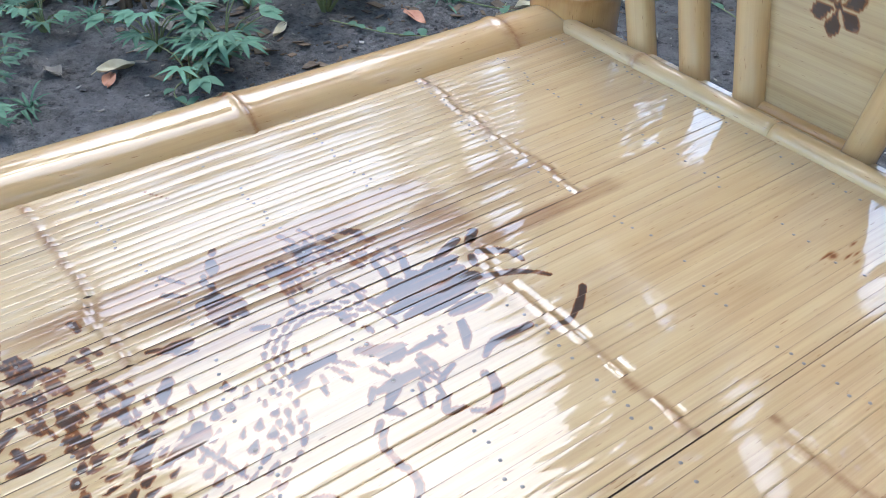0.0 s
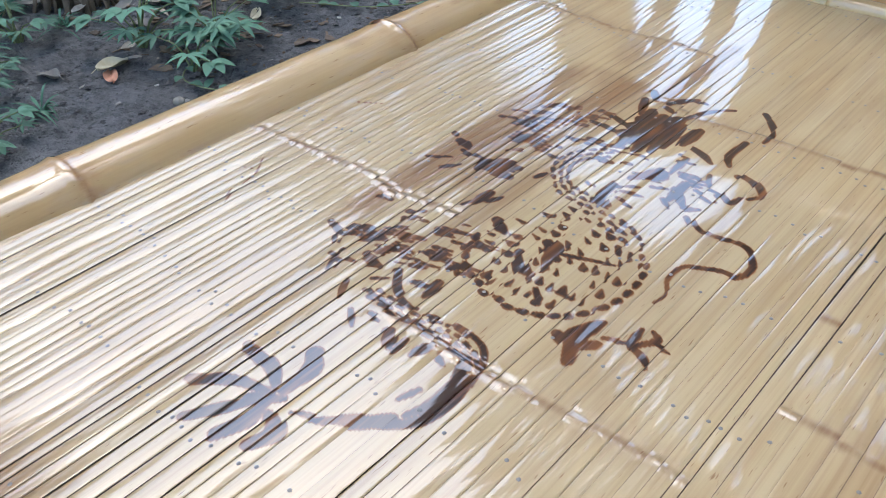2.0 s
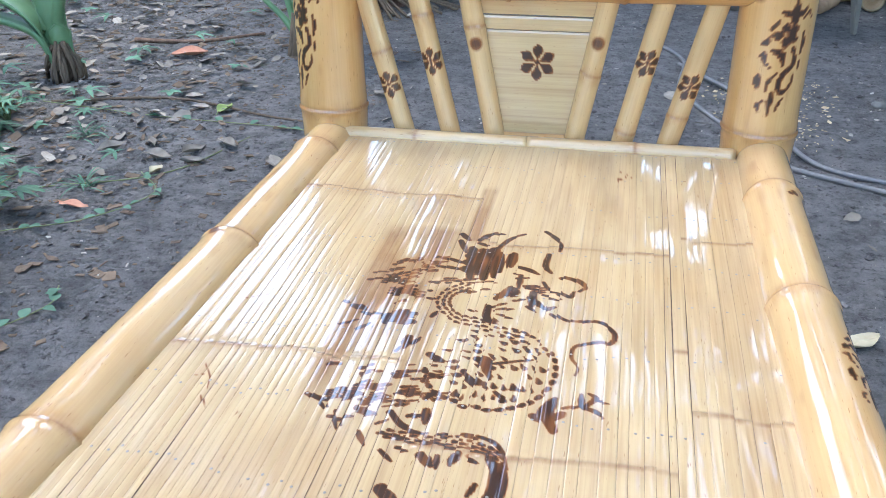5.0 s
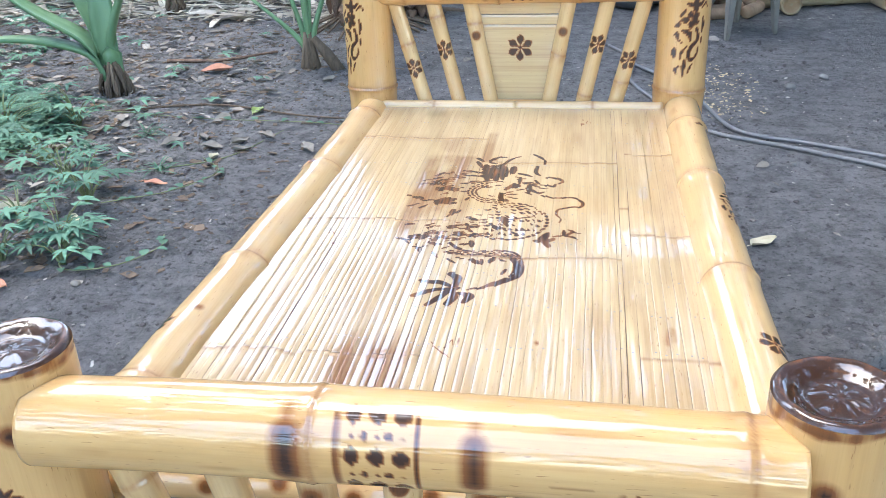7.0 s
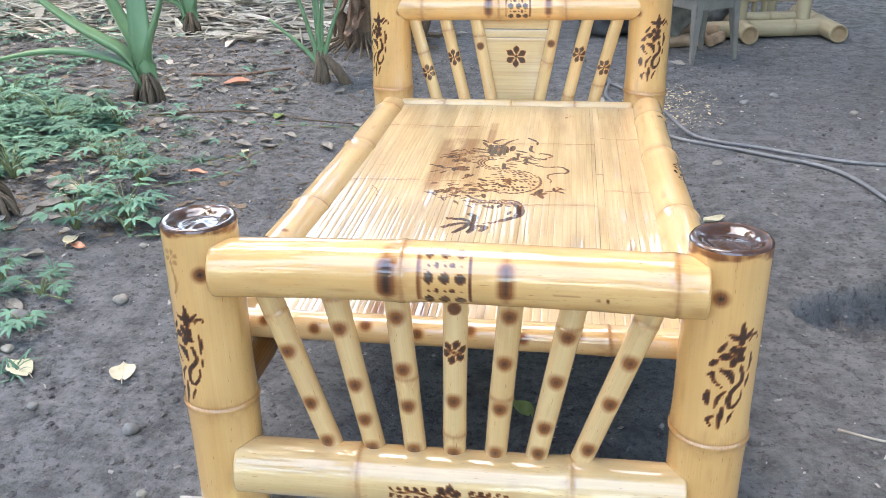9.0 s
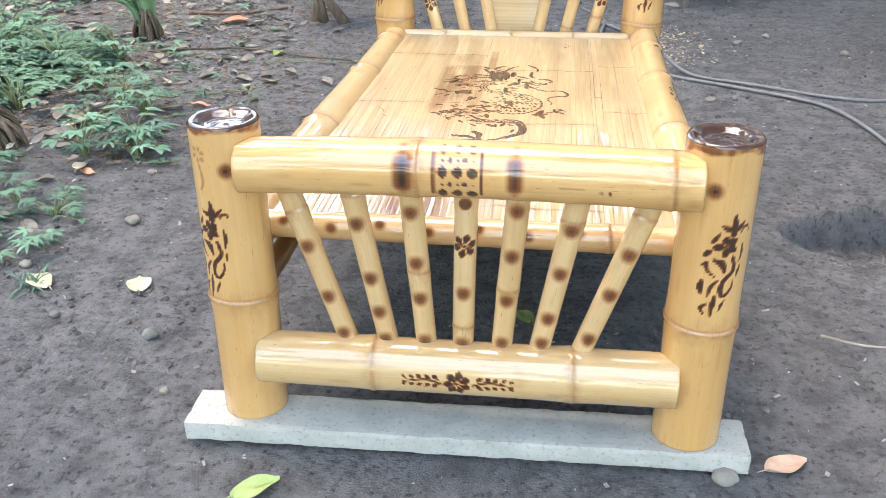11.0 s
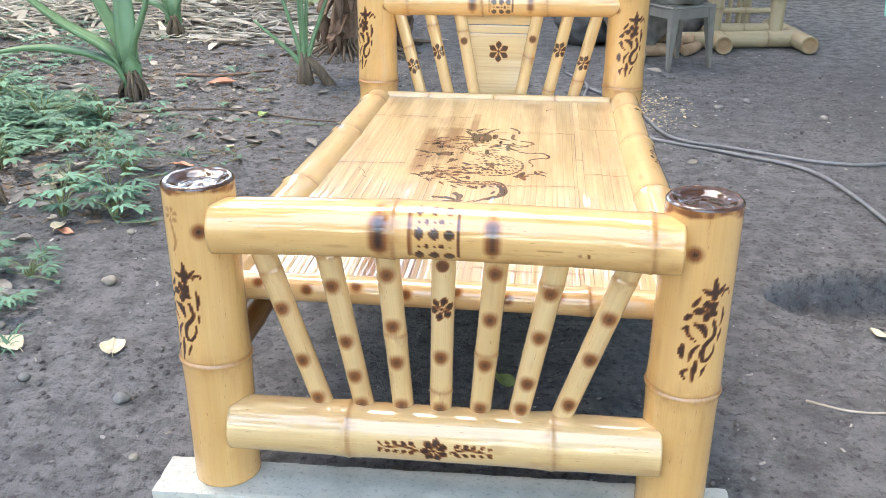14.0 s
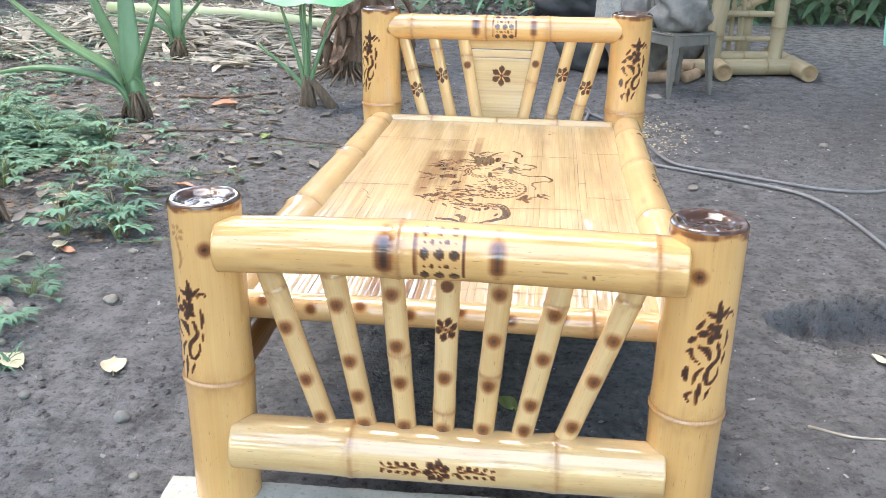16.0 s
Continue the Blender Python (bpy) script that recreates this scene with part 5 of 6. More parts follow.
def dead_trunk(x, y):
    """A dry banana stem with peeling sheaths."""
    z = gz(x, y)
    plant = empty("dead_banana_stem", "thick dry brown banana stem with peeling sheaths", "banana stem", "", (x, y, z))
    g = rng_of(31)
    rows, cols = 22, 36
    V = []
    for i in range(rows):
        t = i / (rows - 1)
        for j in range(cols):
            a = 2 * math.pi * j / cols
            r = (0.20 - 0.05 * t + 0.06 * math.exp(-t * 9)) * (1 + 0.10 * math.sin(5 * a + 3 * t) + 0.06 * math.sin(11 * a + t * 5))
            V.append((r * math.cos(a) + 0.12 * t, r * math.sin(a), -0.03 + 1.5 * t))
    mesh_ob("trunk", V, grid_faces(rows, cols, True), M_BARK, plant)
    for k in range(26):
        a = float(g.uniform(0, 6.28))
        h, l = float(g.uniform(0.10, 0.9)), float(g.uniform(0.18, 0.5))
        p0 = np.array([0.19 * math.cos(a) + 0.1 * h, 0.19 * math.sin(a), h])
        p2 = p0 + np.array([0.14 * math.cos(a), 0.14 * math.sin(a), -l])
        p2[2] = max(p2[2], 0.0)
        mesh_ob("sheath", *strap_leaf([p0, (p0 + p2) / 2 + np.array([0.06 * math.cos(a), 0.06 * math.sin(a), 0.04]), p2], float(g.uniform(0.05, 0.13)), 10), M_BARK, plant)
    for k in range(30):
        a, l = float(g.uniform(-2.6, 0.4)), float(g.uniform(0.2, 0.45))
        mesh_ob("root", *tube(smooth_line([(0.18 * math.cos(a), 0.18 * math.sin(a), 0.12), (0.26 * math.cos(a), 0.26 * math.sin(a), 0.06), ((0.2 + l) * math.cos(a + 0.2), (0.2 + l) * math.sin(a + 0.2), 0.005)], 6), 0.008, 5), M_FIBRE, plant)


dead_trunk(-1.20, 5.10)


# ---- litter and small things on the ground ----
def fallen_leaf(x, y, length, width, az, mat, seed, label, name="fallen_leaf", curl_up=0.25, lift=0.004, group="fallen leaves"):
    g = rng_of(seed)
    y += 0.079 * max(0.0, 1 - max(y, 0) / 1.6)
    rows, cols = 11, 7
    V = []
    for i in range(rows):
        t = i / (rows - 1)
        w = width * 0.5 * (math.sin(math.pi * (0.04 + 0.94 * t) ** 0.85) + 0.02)
        for j in range(cols):
            q = 2 * j / (cols - 1) - 1
            zz = curl_up * w * q * q + 0.10 * length * (t - 0.5) ** 2 * 2 * curl_up * 2 + 0.004 * math.sin(7 * t + 3 * q + seed)
            V.append(((t - 0.5) * length, q * w, zz))
    V = np.array(V)
    V[:, 2] -= V[:, 2].min()
    n = len(V)
    W = V.copy()
    W[:, 2] -= 0.0006
    F = grid_faces(rows, cols)
    F = F + [tuple(k + n for k in f[::-1]) for f in F]
    sv, sf = tube([(-0.5 * length - 0.16 * length, 0.01 * length, 0.002), (-0.5 * length, 0, float(V[3][2]) + 0.001), (0, 0, float(V[5 * cols + 3][2]) + 0.0005), (0.42 * length, 0, float(V[9 * cols + 3][2]))], [0.0012, 0.0014, 0.001, 0.0004], 5)
    F += [tuple(k + 2 * n for k in f) for f in sf]
    ob = mesh_ob(name, np.concatenate([V, W, sv]), F, mat)
    ob.matrix_world = pose(x, y, gz(x, y) + lift, float(g.uniform(-8, 8)), float(g.uniform(-8, 8)), az)
    return tagged(ob, label, "leaf", group)


PALE, RED, DRYL = "pale yellow fallen leaf lying on the dark soil", "red-brown fallen leaf lying on the dark soil", "dry grey-brown curled leaf lying on the soil"
fallen_leaf(-0.962, 0.562, 0.115, 0.066, 115, M_PALE, 1, PALE)
fallen_leaf(-1.265, 0.566, 0.105, 0.066, 150, M_PALE, 2, PALE)
fallen_leaf(1.068, 1.07, 0.075, 0.045, 20, M_DRY, 3, "pale dry leaf lying in the dug hollow")
fallen_leaf(1.135, 0.88, 0.085, 0.05, 130, M_PALE, 4, PALE)
fallen_leaf(0.650, -0.030, 0.105, 0.048, 28, M_TAN, 5, "curled orange-brown dry leaf lying beside the slab", curl_up=0.5)
fallen_leaf(-0.391, -0.215, 0.10, 0.055, 35, M_GREENLEAF, 6, "fresh yellow-green fallen leaf on the dark soil")
fallen_leaf(0.100, 0.50, 0.095, 0.045, 120, M_GREENLEAF, 7, "greenish fallen leaf lying under the bed")
fallen_leaf(-1.385, 2.20, 0.085, 0.042, 10, M_RED, 8, RED)
fallen_leaf(-1.505, 1.385, 0.080, 0.034, -25, M_RED, 9, RED)
fallen_leaf(-1.52, 1.86, 0.105, 0.030, -45, M_PALE, 10, "long pale dry leaf lying among the weeds")
fallen_leaf(0.735, 1.86, 0.10, 0.055, 35, M_PALE, 11, PALE)
for k, (x, y, l, m_) in enumerate([(-1.33, 2.62, 0.10, 0), (-1.24, 2.70, 0.10, 0), (-1.42, 2.74, 0.08, 0), (-1.20, 2.60, 0.08, 0), (-1.28, 2.50, 0.07, 1), (-1.14, 2.75, 0.09, 0), (-1.52, 2.66, 0.10, 0), (-1.55, 2.9, 0.07, 0),
                                   (-0.82, 2.95, 0.11, 0), (-1.10, 3.60, 0.09, 0), (-0.92, 2.62, 0.10, 0), (-1.75, 3.75, 0.16, 2), (-1.30, 3.10, 0.10, 3), (-0.75, 3.35, 0.09, 0), (-1.80, 1.75, 0.13, 0),
                                   (-1.92, 1.98, 0.12, 0), (-1.70, 1.62, 0.10, 0), (-1.78, 1.88, 0.16, 1), (-2.0, 1.35, 0.12, 1), (-1.62, 1.28, 0.08, 0), (-1.85, 0.98, 0.10, 0), (-1.48, 0.92, 0.09, 0), (-1.62, 0.95, 0.12, 0), (-1.55, 1.42, 0.10, 1), (-2.25, 2.25, 0.14, 1), (-2.02, 2.32, 0.12, 0)]):
    mt = (M_DRY, M_PALE, M_RED, M_GREENLEAF)[m_]
    fallen_leaf(x, y, l, l * 0.5, 67 * k, mt, 40 + k, (DRYL, "pale dry leaf lying among the weeds", RED, "fresh green fallen leaf on the soil")[m_], curl_up=0.55, lift=0.006)


def leaf_litter():
    g = rng_of(55)
    s = Soup()
    for _ in range(9500):
        x, y = float(g.uniform(-6.5, 1.0)), float(g.uniform(0.3, 9.5))
        if y < 1.5 and x > -2.0 or x > -1.15 - 0.12 * y + 0.3 * math.sin(2.3 * y) and g.random() < 0.93:
            continue
        a, l = float(g.uniform(0, 6.28)), 0.014 + 0.085 * float(g.random()) ** 2
        s.add(*blade((x, y, gz(x, y) + 0.006 + float(g.uniform(0, 0.012))), (math.cos(a), math.sin(a), float(g.normal()) * 0.15), (0.3 * float(g.normal()), 0.3 * float(g.normal()), 1), l, l * float(g.uniform(0.3, 0.6)), 0.1 * float(g.normal()), 4, 0.3))
    return tagged(s.ob("leaf_litter", M_DRY), "dry brown leaf litter scattered over the soil", "leaf litter", kind="stuff")


leaf_litter()


def lump(p, r, g):
    v = np.array([(1, 0, 0), (-1, 0, 0), (0, 1, 0), (0, -1, 0), (0, 0, 0.7), (0, 0, -0.7), (0.6, 0.6, 0.4), (-0.6, 0.6, 0.3), (0.6, -0.6, 0.4), (-0.6, -0.6, 0.35)], float)
    v = v * r * g.uniform(0.7, 1.3, size=(10, 1)) + np.asarray(p)
    f = [(4, 6, 0), (4, 2, 6), (4, 7, 2), (4, 1, 7), (4, 9, 1), (4, 3, 9), (4, 8, 3), (4, 0, 8), (0, 6, 2, 5), (2, 7, 1, 5), (1, 9, 3, 5), (3, 8, 0, 5)]
    return v, f


def scatter(name, mat, n, box, rlo, rhi, seed, label, category, keep=None, flat=False):
    g = rng_of(seed)
    s = Soup()
    for _ in range(n):
        x, y = float(g.uniform(box[0], box[1])), float(g.uniform(box[2], box[3]))
        if abs(x) < 0.62 and -0.04 < y < 0.16 or (keep and not keep(x, y, g)):
            continue
        r = rlo + (rhi - rlo) * float(g.random()) ** 3
        if flat:
            a = float(g.uniform(0, 6.28))
            d, e = np.array([math.cos(a), math.sin(a), 0.15 * float(g.normal())]), np.array([-math.sin(a), math.cos(a), 0.2 * float(g.normal())])
            c = np.array([x, y, gz(x, y) + 0.004])
            k = float(g.uniform(0.25, 0.8))
            top = [c - d * r - e * r * k, c + d * r - e * r * k * 0.7, c + d * r * 0.8 + e * r * k, c - d * r * 0.9 + e * r * k * 0.8]
            s.add(top + [p - np.array([0, 0, 0.002]) for p in top], [(0, 1, 2, 3), (0, 4, 5, 1), (1, 5, 6, 2), (2, 6, 7, 3), (3, 7, 4, 0)])
        else:
            s.add(*lump((x, y, gz(x, y) + r * 0.25), r, g))
    return tagged(s.ob(name, mat, smooth=False), label, category, kind="stuff")


scatter("soil_clods", M_CLOD, 8000, (-2.3, 1.9, -0.6, 4.5), 0.002, 0.012, 1, "small dark clods of soil lying loose", "soil", lambda x, y, g: math.sin(5 * x) * math.sin(4 * y + 1) > -0.5)
scatter("hollow_clods", M_CLOD, 500, (0.90, 1.7, 0.93, 1.42), 0.002, 0.009, 4, "crumbled soil in the dug hollow", "soil")
scatter("leaf_mould", M_FIBRE, 9000, (-4.8, -0.72, 1.5, 6.0), 0.004, 0.028, 14, "dark rotting leaf fragments and bark crumbs on the soil", "leaf mould", lambda x, y, g: g.random() < 0.25 + 0.75 * min(1.0, max(0.0, (-0.9 - x) / 0.8)), flat=True)
scatter("pale_chips", M_WHITE, 1500, (-2.2, 2.4, -0.6, 5.2), 0.0015, 0.009, 2, "small pale chips of wood and shell on the soil", "chips", flat=True)
scatter("sawdust", M_CHIP, 1500, (0.45, 1.35, 2.9, 4.2), 0.003, 0.013, 3, "pale sawdust and shavings spilled on the soil", "sawdust",
        lambda x, y, g: ((x - 0.74) / 0.24) ** 2 + ((y - 3.50) / 0.48) ** 2 < float(g.random()) ** 0.7 * 1.3, True)


def twig(pts, r, name, label, mat=None):
    p = [(x, y, gz(x, y) + r * 0.8) for x, y in pts]
    v, f = tube(smooth_line(p, 14), np.linspace(r, r * 0.6, 14), 6)
    return tagged(mesh_ob(name, v, f, mat or M_WOOD), label, "twig", "twigs on the soil")


twig([(0.84, 0.56), (0.94, 0.525), (1.06, 0.53)], 0.004, "twig", "thin pale dry twig lying on the soil", M_STRAW)
twig([(0.60, -0.13), (0.66, -0.14)], 0.006, "twig", "short broken stick beside the slab")
twig([(0.40, -0.17), (0.46, -0.165)], 0.005, "twig", "short pale splinter in front of the slab", M_STRAW)
twig([(-2.0, 3.05), (-1.55, 3.18), (-1.1, 3.05), (-0.8, 3.0)], 0.006, "twig", "long thin dead vine lying on the soil", M_FIBRE)
twig([(-2.1, 3.9), (-1.8, 3.95), (-1.55, 4.15)], 0.012, "twig", "bent brown dead stalk lying on the soil", M_BARK)
twig([(-1.6, 2.3), (-1.25, 2.5), (-1.1, 2.85)], 0.003, "twig", "thin dry runner lying on the soil", M_STEM)


def hose(pts, name, label):
    p = [(x, y, gz(x, y) + 0.009) for x, y in pts]
    v, f = tube(smooth_line(p, 70), 0.0085, 10)
    return tagged(mesh_ob(name, v, f, M_HOSE), label, "hose", "grey hoses")


hose([(0.40, 3.95), (0.62, 3.55), (0.70, 3.28), (0.80, 2.90), (1.06, 2.76), (1.38, 2.56), (1.62, 2.55), (1.9, 2.7)], "garden_hose", "dusty grey hose snaking over the soil past the bed")
hose([(0.55, 3.05), (0.70, 2.86), (0.84, 2.78), (1.05, 2.65), (1.33, 2.38), (1.45, 1.78), (1.55, 1.3), (1.9, 0.9)], "garden_hose", "dusty grey hose curving over the soil towards the hollow")
hose([(0.30, 4.3), (0.42, 4.0), (0.40, 3.6), (0.55, 3.2), (0.62, 3.05)], "garden_hose", "dusty grey hose behind the bed head")


def stone(x, y, r, seed, label, mat=None, name="stone", sink=0.3):
    g = rng_of(seed)
    y += 0.079 * max(0.0, 1 - max(y, 0) / 1.6)
    bm = bmesh.new()
    bmesh.ops.create_icosphere(bm, subdivisions=3, radius=r)
    for v in bm.verts:
        v.co *= 1 + 0.25 * noise.noise(v.co * (1.6 / r) + Vector((seed * 3.1, 0, 0)))
        v.co.z *= 0.65
    me = bpy.data.meshes.new(name)
    bm.to_mesh(me)
    bm.free()
    me.polygons.foreach_set("use_smooth", [True] * len(me.polygons))
    me.materials.append(mat or M_STONE)
    ob = new(name, me)
    ob.matrix_world = pose(x, y, gz(x, y) + r * 0.65 * (1 - sink), 0, 0, float(g.uniform(0, 360)))
    return tagged(ob, label, "stone", "stones in the yard")


stone(0.525, -0.075, 0.026, 1, "small pale stone wedged under the slab", sink=0.55)
for k, (x, y, r) in enumerate([(-1.16, 0.98, 0.022), (-0.83, 0.315, 0.020), (-1.35, 0.66, 0.018), (-1.42, 0.84, 0.028), (1.62, 3.35, 0.020), (1.30, 3.70, 0.022), (1.95, 3.35, 0.020), (1.12, 3.55, 0.025), (-0.70, 0.08, 0.012), (-1.12, 0.38, 0.014), (-1.28, 1.42, 0.014), (0.95, 2.55, 0.012)]):
    stone(x, y, r, 10 + k, "small grey stone lying on the soil", M_GRAVEL if k % 2 else M_STONE)


# ---- the far side of the yard ----
def straw_heap():
    g = rng_of(61)
    s = Soup()
    for _ in range(2600):
        x, y = float(g.uniform(-5.2, -1.45)), float(g.uniform(5.0, 8.4))
        k = 0.02 + 0.16 * max(0, 1 - ((x + 3.0) / 1.9) ** 2) * max(0, 1 - ((y - 6.7) / 1.6) ** 2)
        a, l = float(g.normal()) * 0.9, float(g.uniform(0.10, 0.5))
        d = np.array([math.cos(a), math.sin(a), 0.12 * float(g.normal())])
        c = np.array([x, y, gz(x, y) + 0.01 + k * float(g.random())])
        w = float(g.uniform(0.006, 0.022))
        if g.random() < 0.6:
            s.add(*tube([c - d * l / 2, c, c + d * l / 2], [w * 0.6, w * 0.6, w * 0.4], 5, 0.5))
        else:
            s.add(*blade(c - d * l / 2, d, (0.3 * float(g.normal()), 0.3 * float(g.normal()), 1), l, w * 3, 0.15))
    return tagged(s.ob("straw_heap", M_STRAW), "heap of bleached dry stalks and banana leaves", "straw", kind="stuff")


straw_heap()
v, f = tube(smooth_line([(-3.9, 6.75, 0.20), (-3.2, 6.66, 0.20), (-2.3, 6.62, 0.17), (-1.45, 6.52, 0.08)], 20), np.linspace(0.055, 0.045, 20), 12)
tagged(mesh_ob("banana_stalk", v, f, M_STALK), "long pale green cut banana stalk lying on the straw heap", "stalk")


def plastic_chair(x, y, az):
    ch = empty("plastic_chair", "dirty grey plastic garden chair standing on the soil", "chair", "", (x, y, 0))
    ch.rotation_euler = (0, 0, radians(az))
    ch.scale = (0.82, 0.82, 0.98)
    for ex, ey in ((-1, -1), (1, -1), (-1, 1), (1, 1)):
        bm = bmesh.new()
        bmesh.ops.create_cube(bm, size=1)
        for q in bm.verts:
            t = q.co.z + 0.5
            w = 0.030 + 0.045 * t * t
            q.co = Vector((ex * (0.205 - 0.035 * t) + q.co.x * w, ey * (0.20 - 0.03 * t) + q.co.y * w, 0.40 * t))
        bmesh.ops.bevel(bm, geom=bm.edges[:], offset=0.006, segments=2, affect='EDGES')
        part("leg", bm, M_PLASTIC, ch)
    bm = bmesh.new()
    bmesh.ops.create_cube(bm, size=1, matrix=Matrix.Translation((0, 0, 0.405)) @ Matrix.Diagonal((0.43, 0.42, 0.022, 1)))
    bmesh.ops.bevel(bm, geom=bm.edges[:], offset=0.009, segments=3, affect='EDGES')
    part("seat", bm, M_PLASTIC, ch)
    for ex, ey, sx, sy in ((0, -0.19, 0.34, 0.015), (0, 0.19, 0.34, 0.015), (-0.195, 0, 0.015, 0.33), (0.195, 0, 0.015, 0.33)):
        bm = bmesh.new()
        bmesh.ops.create_cube(bm, size=1, matrix=Matrix.Translation((ex, ey, 0.365)) @ Matrix.Diagonal((sx, sy, 0.06, 1)))
        bmesh.ops.bevel(bm, geom=bm.edges[:], offset=0.004, segments=2, affect='EDGES')
        part("apron", bm, M_PLASTIC, ch)
    for k in range(5):
        bm = bmesh.new()
        bmesh.ops.create_cube(bm, size=1, matrix=Matrix.Translation((-0.16 + 0.08 * k, 0.205, 0.62)) @ Matrix.Diagonal((0.045, 0.018, 0.42, 1)))
        bmesh.ops.bevel(bm, geom=bm.edges[:], offset=0.006, segments=2, affect='EDGES')
        part("back_slat", bm, M_PLASTIC, ch)
    bm = bmesh.new()
    bmesh.ops.create_cube(bm, size=1, matrix=Matrix.Translation((0, 0.205, 0.845)) @ Matrix.Diagonal((0.42, 0.026, 0.06, 1)))
    bmesh.ops.bevel(bm, geom=bm.edges[:], offset=0.01, segments=2, affect='EDGES')
    part("back_rail", bm, M_PLASTIC, ch)


plastic_chair(1.00, 4.68, 32)


def lumpy(name, centre, size, mat, label, category, seed, group=""):
    bm = bmesh.new()
    bmesh.ops.create_icosphere(bm, subdivisions=4, radius=1)
    for v in bm.verts:
        n = noise.fractal(v.co * 1.7 + Vector((seed, 0, 0)), 1.0, 2.0, 4)
        k = 1 + 0.22 * n + 0.10 * math.sin(7 * v.co.x + 5 * v.co.z + seed)
        v.co = Vector((v.co.x * size[0] * k, v.co.y * size[1] * k, max(-0.8, v.co.z) * size[2] * (1 + 0.2 * n)))
    me = bpy.data.meshes.new(name)
    bm.to_mesh(me)
    bm.free()
    me.polygons.foreach_set("use_smooth", [True] * len(me.polygons))
    me.materials.append(mat)
    ob = new(name, me)
    ob.location = centre
    return tagged(ob, label, category, group)


lumpy("folded_cloth", (1.00, 4.66, 0.535), (0.20, 0.17, 0.155), M_CLOTH, "crumpled grey cloth bundle lying on the plastic chair", "cloth", 3)
lumpy("sack", (0.80, 5.15, 0.26), (0.20, 0.20, 0.33), M_CLOTH, "grey dusty sack standing behind the plastic chair", "sack", 8)
lumpy("feed_sack", (1.10, 5.75, 0.30), (0.26, 0.22, 0.42), M_CLOTH, "dusty grey feed sack leaning behind the chair", "sack", 21)
lumpy("feed_sack", (0.45, 5.45, 0.14), (0.24, 0.20, 0.18), M_DARK, "dark dirty sack lying behind the bed head", "sack", 25)
lumpy("white_sack", (0.62, 5.6, 0.40), (0.12, 0.12, 0.50), M_WHITE, "pale upright sack behind the bed head", "sack", 5)
lumpy("black_tarp", (0.35, 8.6, 0.15), (0.42, 0.30, 0.22), M_DARK, "crumpled black tarp lying at the back of the yard", "tarp", 12)
for k, (x, y, az) in enumerate([(1.02, 5.10, 20), (1.10, 5.22, -15), (1.18, 5.12, 60), (0.95, 5.0, 10), (1.22, 5.30, 5), (1.05, 5.40, 30), (0.80, 4.80, 80)]):
    d = np.array([math.cos(radians(az)), math.sin(radians(az)), 0]) * 0.11
    c = np.array([x, y, gz(x, y) + 0.038 + 0.045 * (k in (1, 4))])
    v, f = tube([c - d, c - d * 0.9, c + d * 0.9, c + d], [0.034, 0.040, 0.038, 0.033], 12)
    tagged(mesh_ob("log", v, f, M_WOOD), "short cut piece of brown wood piled by the chair", "log", "wood pile")


def bamboo_frame():
    """An unfinished piece of raw bamboo furniture standing at the back."""
    fr = empty("bamboo_stand", "unfinished raw bamboo chair frame standing on the soil", "bamboo furniture", "", (0, 0, 0))
    fr.location = (-0.07, 0, 0)
    zc = 0.066
    k = dict(mat=M_RAW, seg=28, step=0.03, bulge=0.05)
    culm("base_pole", (1.20, 5.28, zc), (2.06, 5.46, zc), 0.058, fr, nodes=(0.3, 0.62), hollow=2, seed=1, **k)
    culm("foot_pole", (1.47, 5.10, zc), (1.42, 5.95, zc), 0.062, fr, nodes=(0.4,), hollow=2, seed=2, front=(0, 0, 1), **k)
    culm("foot_pole", (2.07, 5.18, zc), (1.98, 6.05, zc), 0.062, fr, nodes=(0.4,), hollow=2, seed=3, front=(0, 0, 1), **k)
    culm("post", (1.42, 5.40, 0.06), (1.48, 5.42, 0.95), 0.060, fr, nodes=(0.22, 0.6), hollow=2, seed=4, **k)
    culm("post", (1.88, 5.46, 0.06), (1.90, 5.50, 0.95), 0.052, fr, nodes=(0.28, 0.62), hollow=2, seed=5, **k)
    culm("post", (1.75, 5.98, 0.06), (1.76, 5.98, 0.95), 0.055, fr, nodes=(0.3, 0.6), hollow=2, seed=6, **k)
    for z, r in ((0.135, 0.034), (0.26, 0.020), (0.435, 0.022), (0.62, 0.022)):
        culm("rung", (1.45, 5.42, z), (1.89, 5.48, z), r, fr, nodes=(0.2,), seed=7, **k)
    for x in (1.55, 1.62):
        culm("slat", (x, 5.50, 0.10), (x + 0.02, 5.50, 0.80), 0.018, fr, seed=9, **k)
    culm("brace", (1.50, 5.5, 0.40), (1.90, 5.55, 0.60), 0.026, fr, nodes=(0.2,), seed=10, **k)


bamboo_frame()


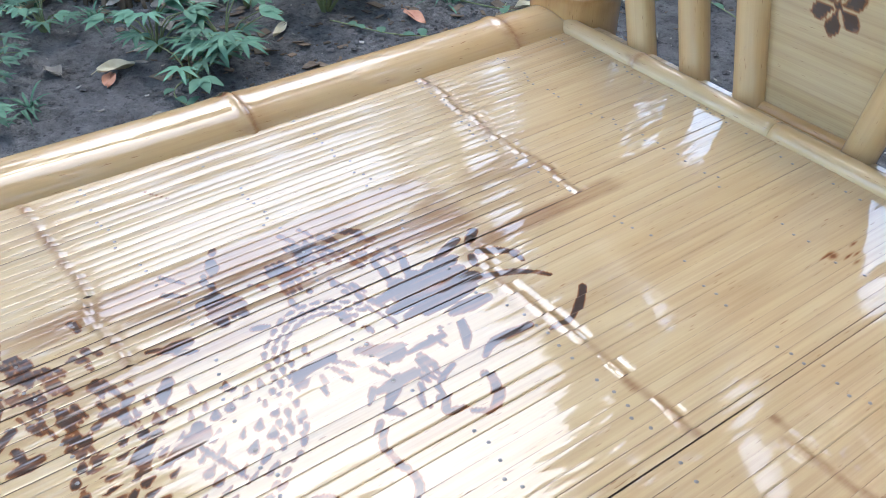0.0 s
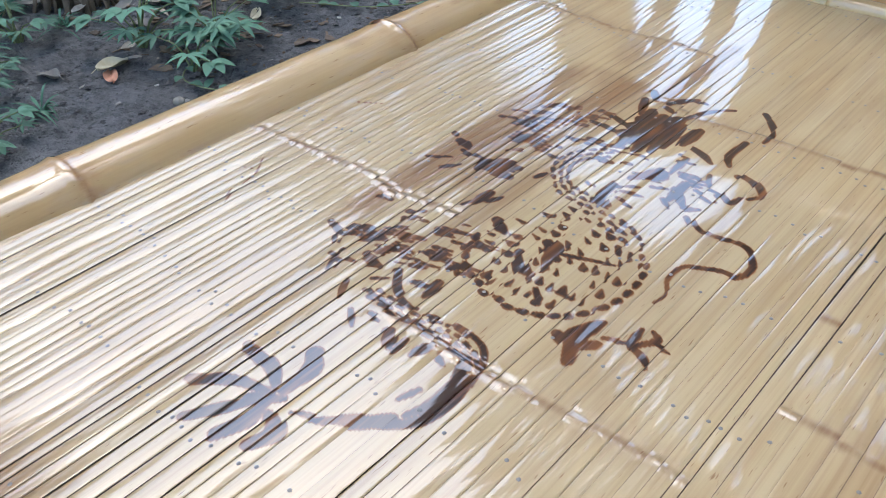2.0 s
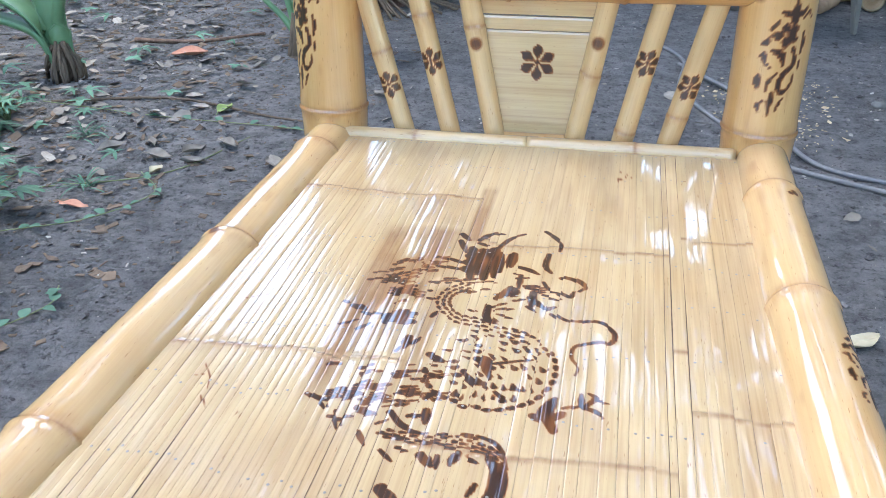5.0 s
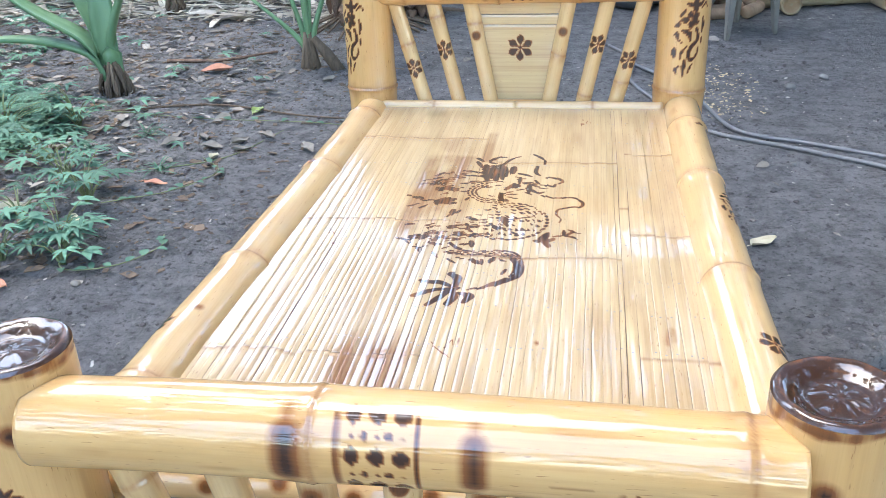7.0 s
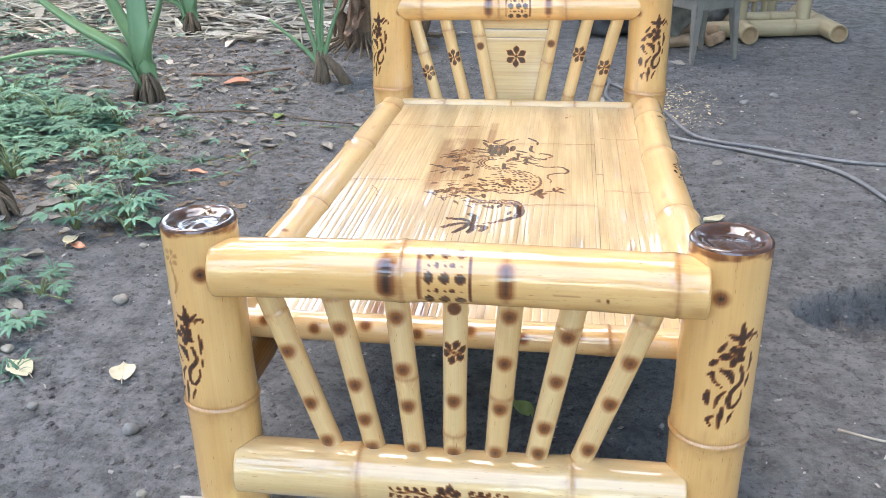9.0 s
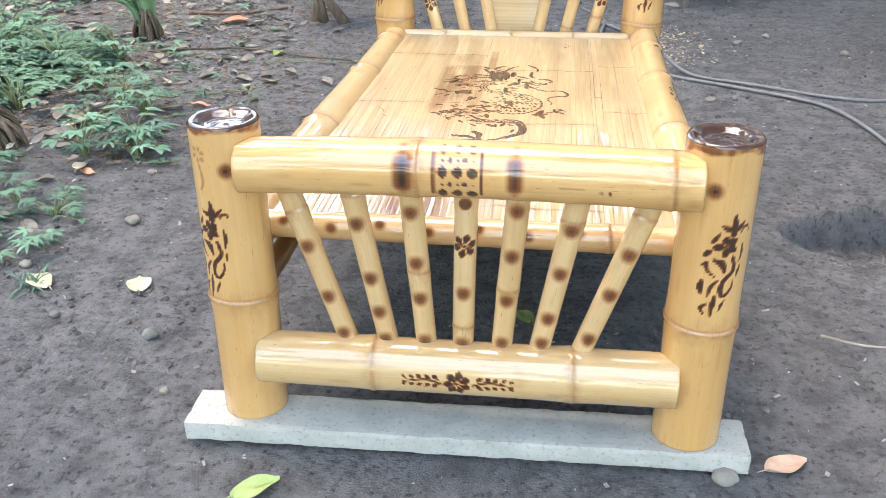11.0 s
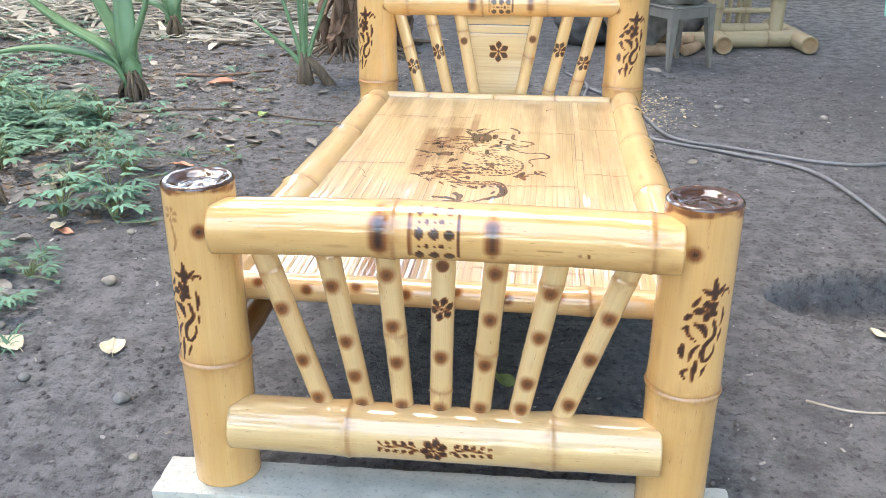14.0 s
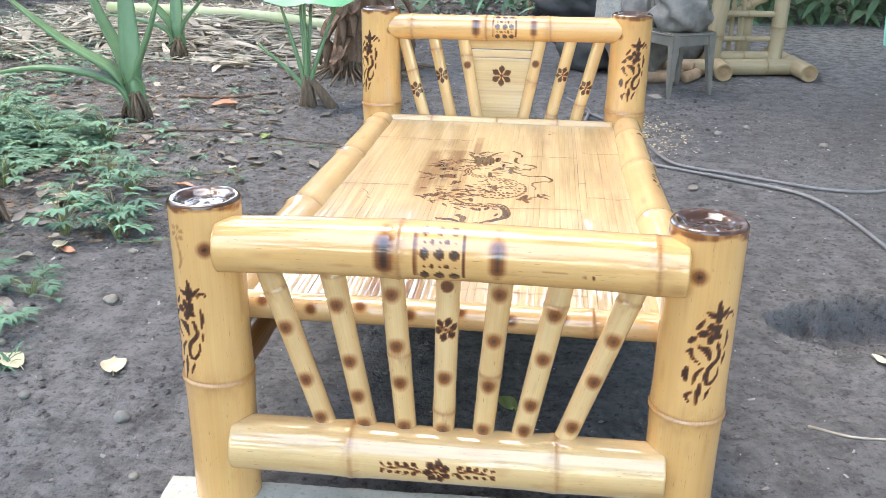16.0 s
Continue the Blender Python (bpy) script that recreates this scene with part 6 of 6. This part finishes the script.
def back_plants():
    """Dark broad-leaved plants along the far edge of the yard."""
    g = rng_of(71)
    s = Soup()
    for _ in range(1800):
        x = float(g.uniform(2.0, 8.5))
        y = 8.3 + 0.10 * (x - 2.0) + abs(float(g.normal())) * 0.7
        a = float(g.uniform(0, 6.28))
        s.add(*blade((x, y, float(g.uniform(0.0, 0.8))), (math.cos(a), math.sin(a) - 0.4, float(g.normal()) * 0.5), (0, -0.3, 1), float(g.uniform(0.15, 0.32)), float(g.uniform(0.06, 0.11)), 0.4, 5))
    tagged(s.ob("back_plants", M_BACK), "broad-leaved dark green plants at the yard's far edge", "plants", kind="stuff")
    s = Soup()
    for _ in range(900):
        x = float(g.uniform(-7, 1.2))
        y = 8.6 + abs(float(g.normal())) * 1.0 + 0.3 * math.sin(x)
        a = float(g.uniform(0, 6.28))
        s.add(*blade((x, y, float(g.uniform(0.02, 0.55))), (math.cos(a), math.sin(a) - 0.3, float(g.normal()) * 0.6), (0, -0.3, 1), float(g.uniform(0.12, 0.3)), float(g.uniform(0.03, 0.09)), 0.4, 5))
    tagged(s.ob("far_weeds", M_LEAF), "green weeds along the far side of the yard", "weeds", kind="stuff")


back_plants()
scatter("rubble", M_GRAVEL, 700, (-1.6, 2.0, 7.8, 10.5), 0.010, 0.055, 6, "grey rubble strewn at the far side of the yard", "rubble")
v, f = tube(smooth_line([(0.08, 8.8, -0.1), (0.10, 8.82, 0.6), (0.06, 8.8, 1.6), (0.12, 8.8, 3.4)], 18), np.linspace(0.17, 0.11, 18), 14)
tagged(mesh_ob("tree_trunk", v, f, M_BARK), "brown bare tree trunk at the back of the yard", "tree")


def hanging_cloth():
    st = empty("cloth_stake", "pale green cloth hung over a thin bamboo stake", "cloth", "", (0, 0, 0))
    culm("stake", (2.17, 4.0, -0.02), (2.17, 4.0, 1.4), 0.018, st, nodes=(0.4, 0.8, 1.2), mat=M_RAW, seg=16, step=0.05)
    V, rows, cols = [], 20, 9
    for i in range(rows):
        t = i / (rows - 1)
        for j in range(cols):
            q = j / (cols - 1)
            V.append((2.13 - 0.125 * q * (0.55 + 0.45 * math.sin(t * 2.6)), 3.97 + 0.025 * math.sin(q * 9 + t * 3), 1.35 - 0.90 * t - 0.05 * (1 - q)))
    ob = mesh_ob("cloth", V, grid_faces(rows, cols), M_AQUA, None, "pale aqua green cloth")
    ob.location = (0, 0, 0)
    ob.parent = st


hanging_cloth()
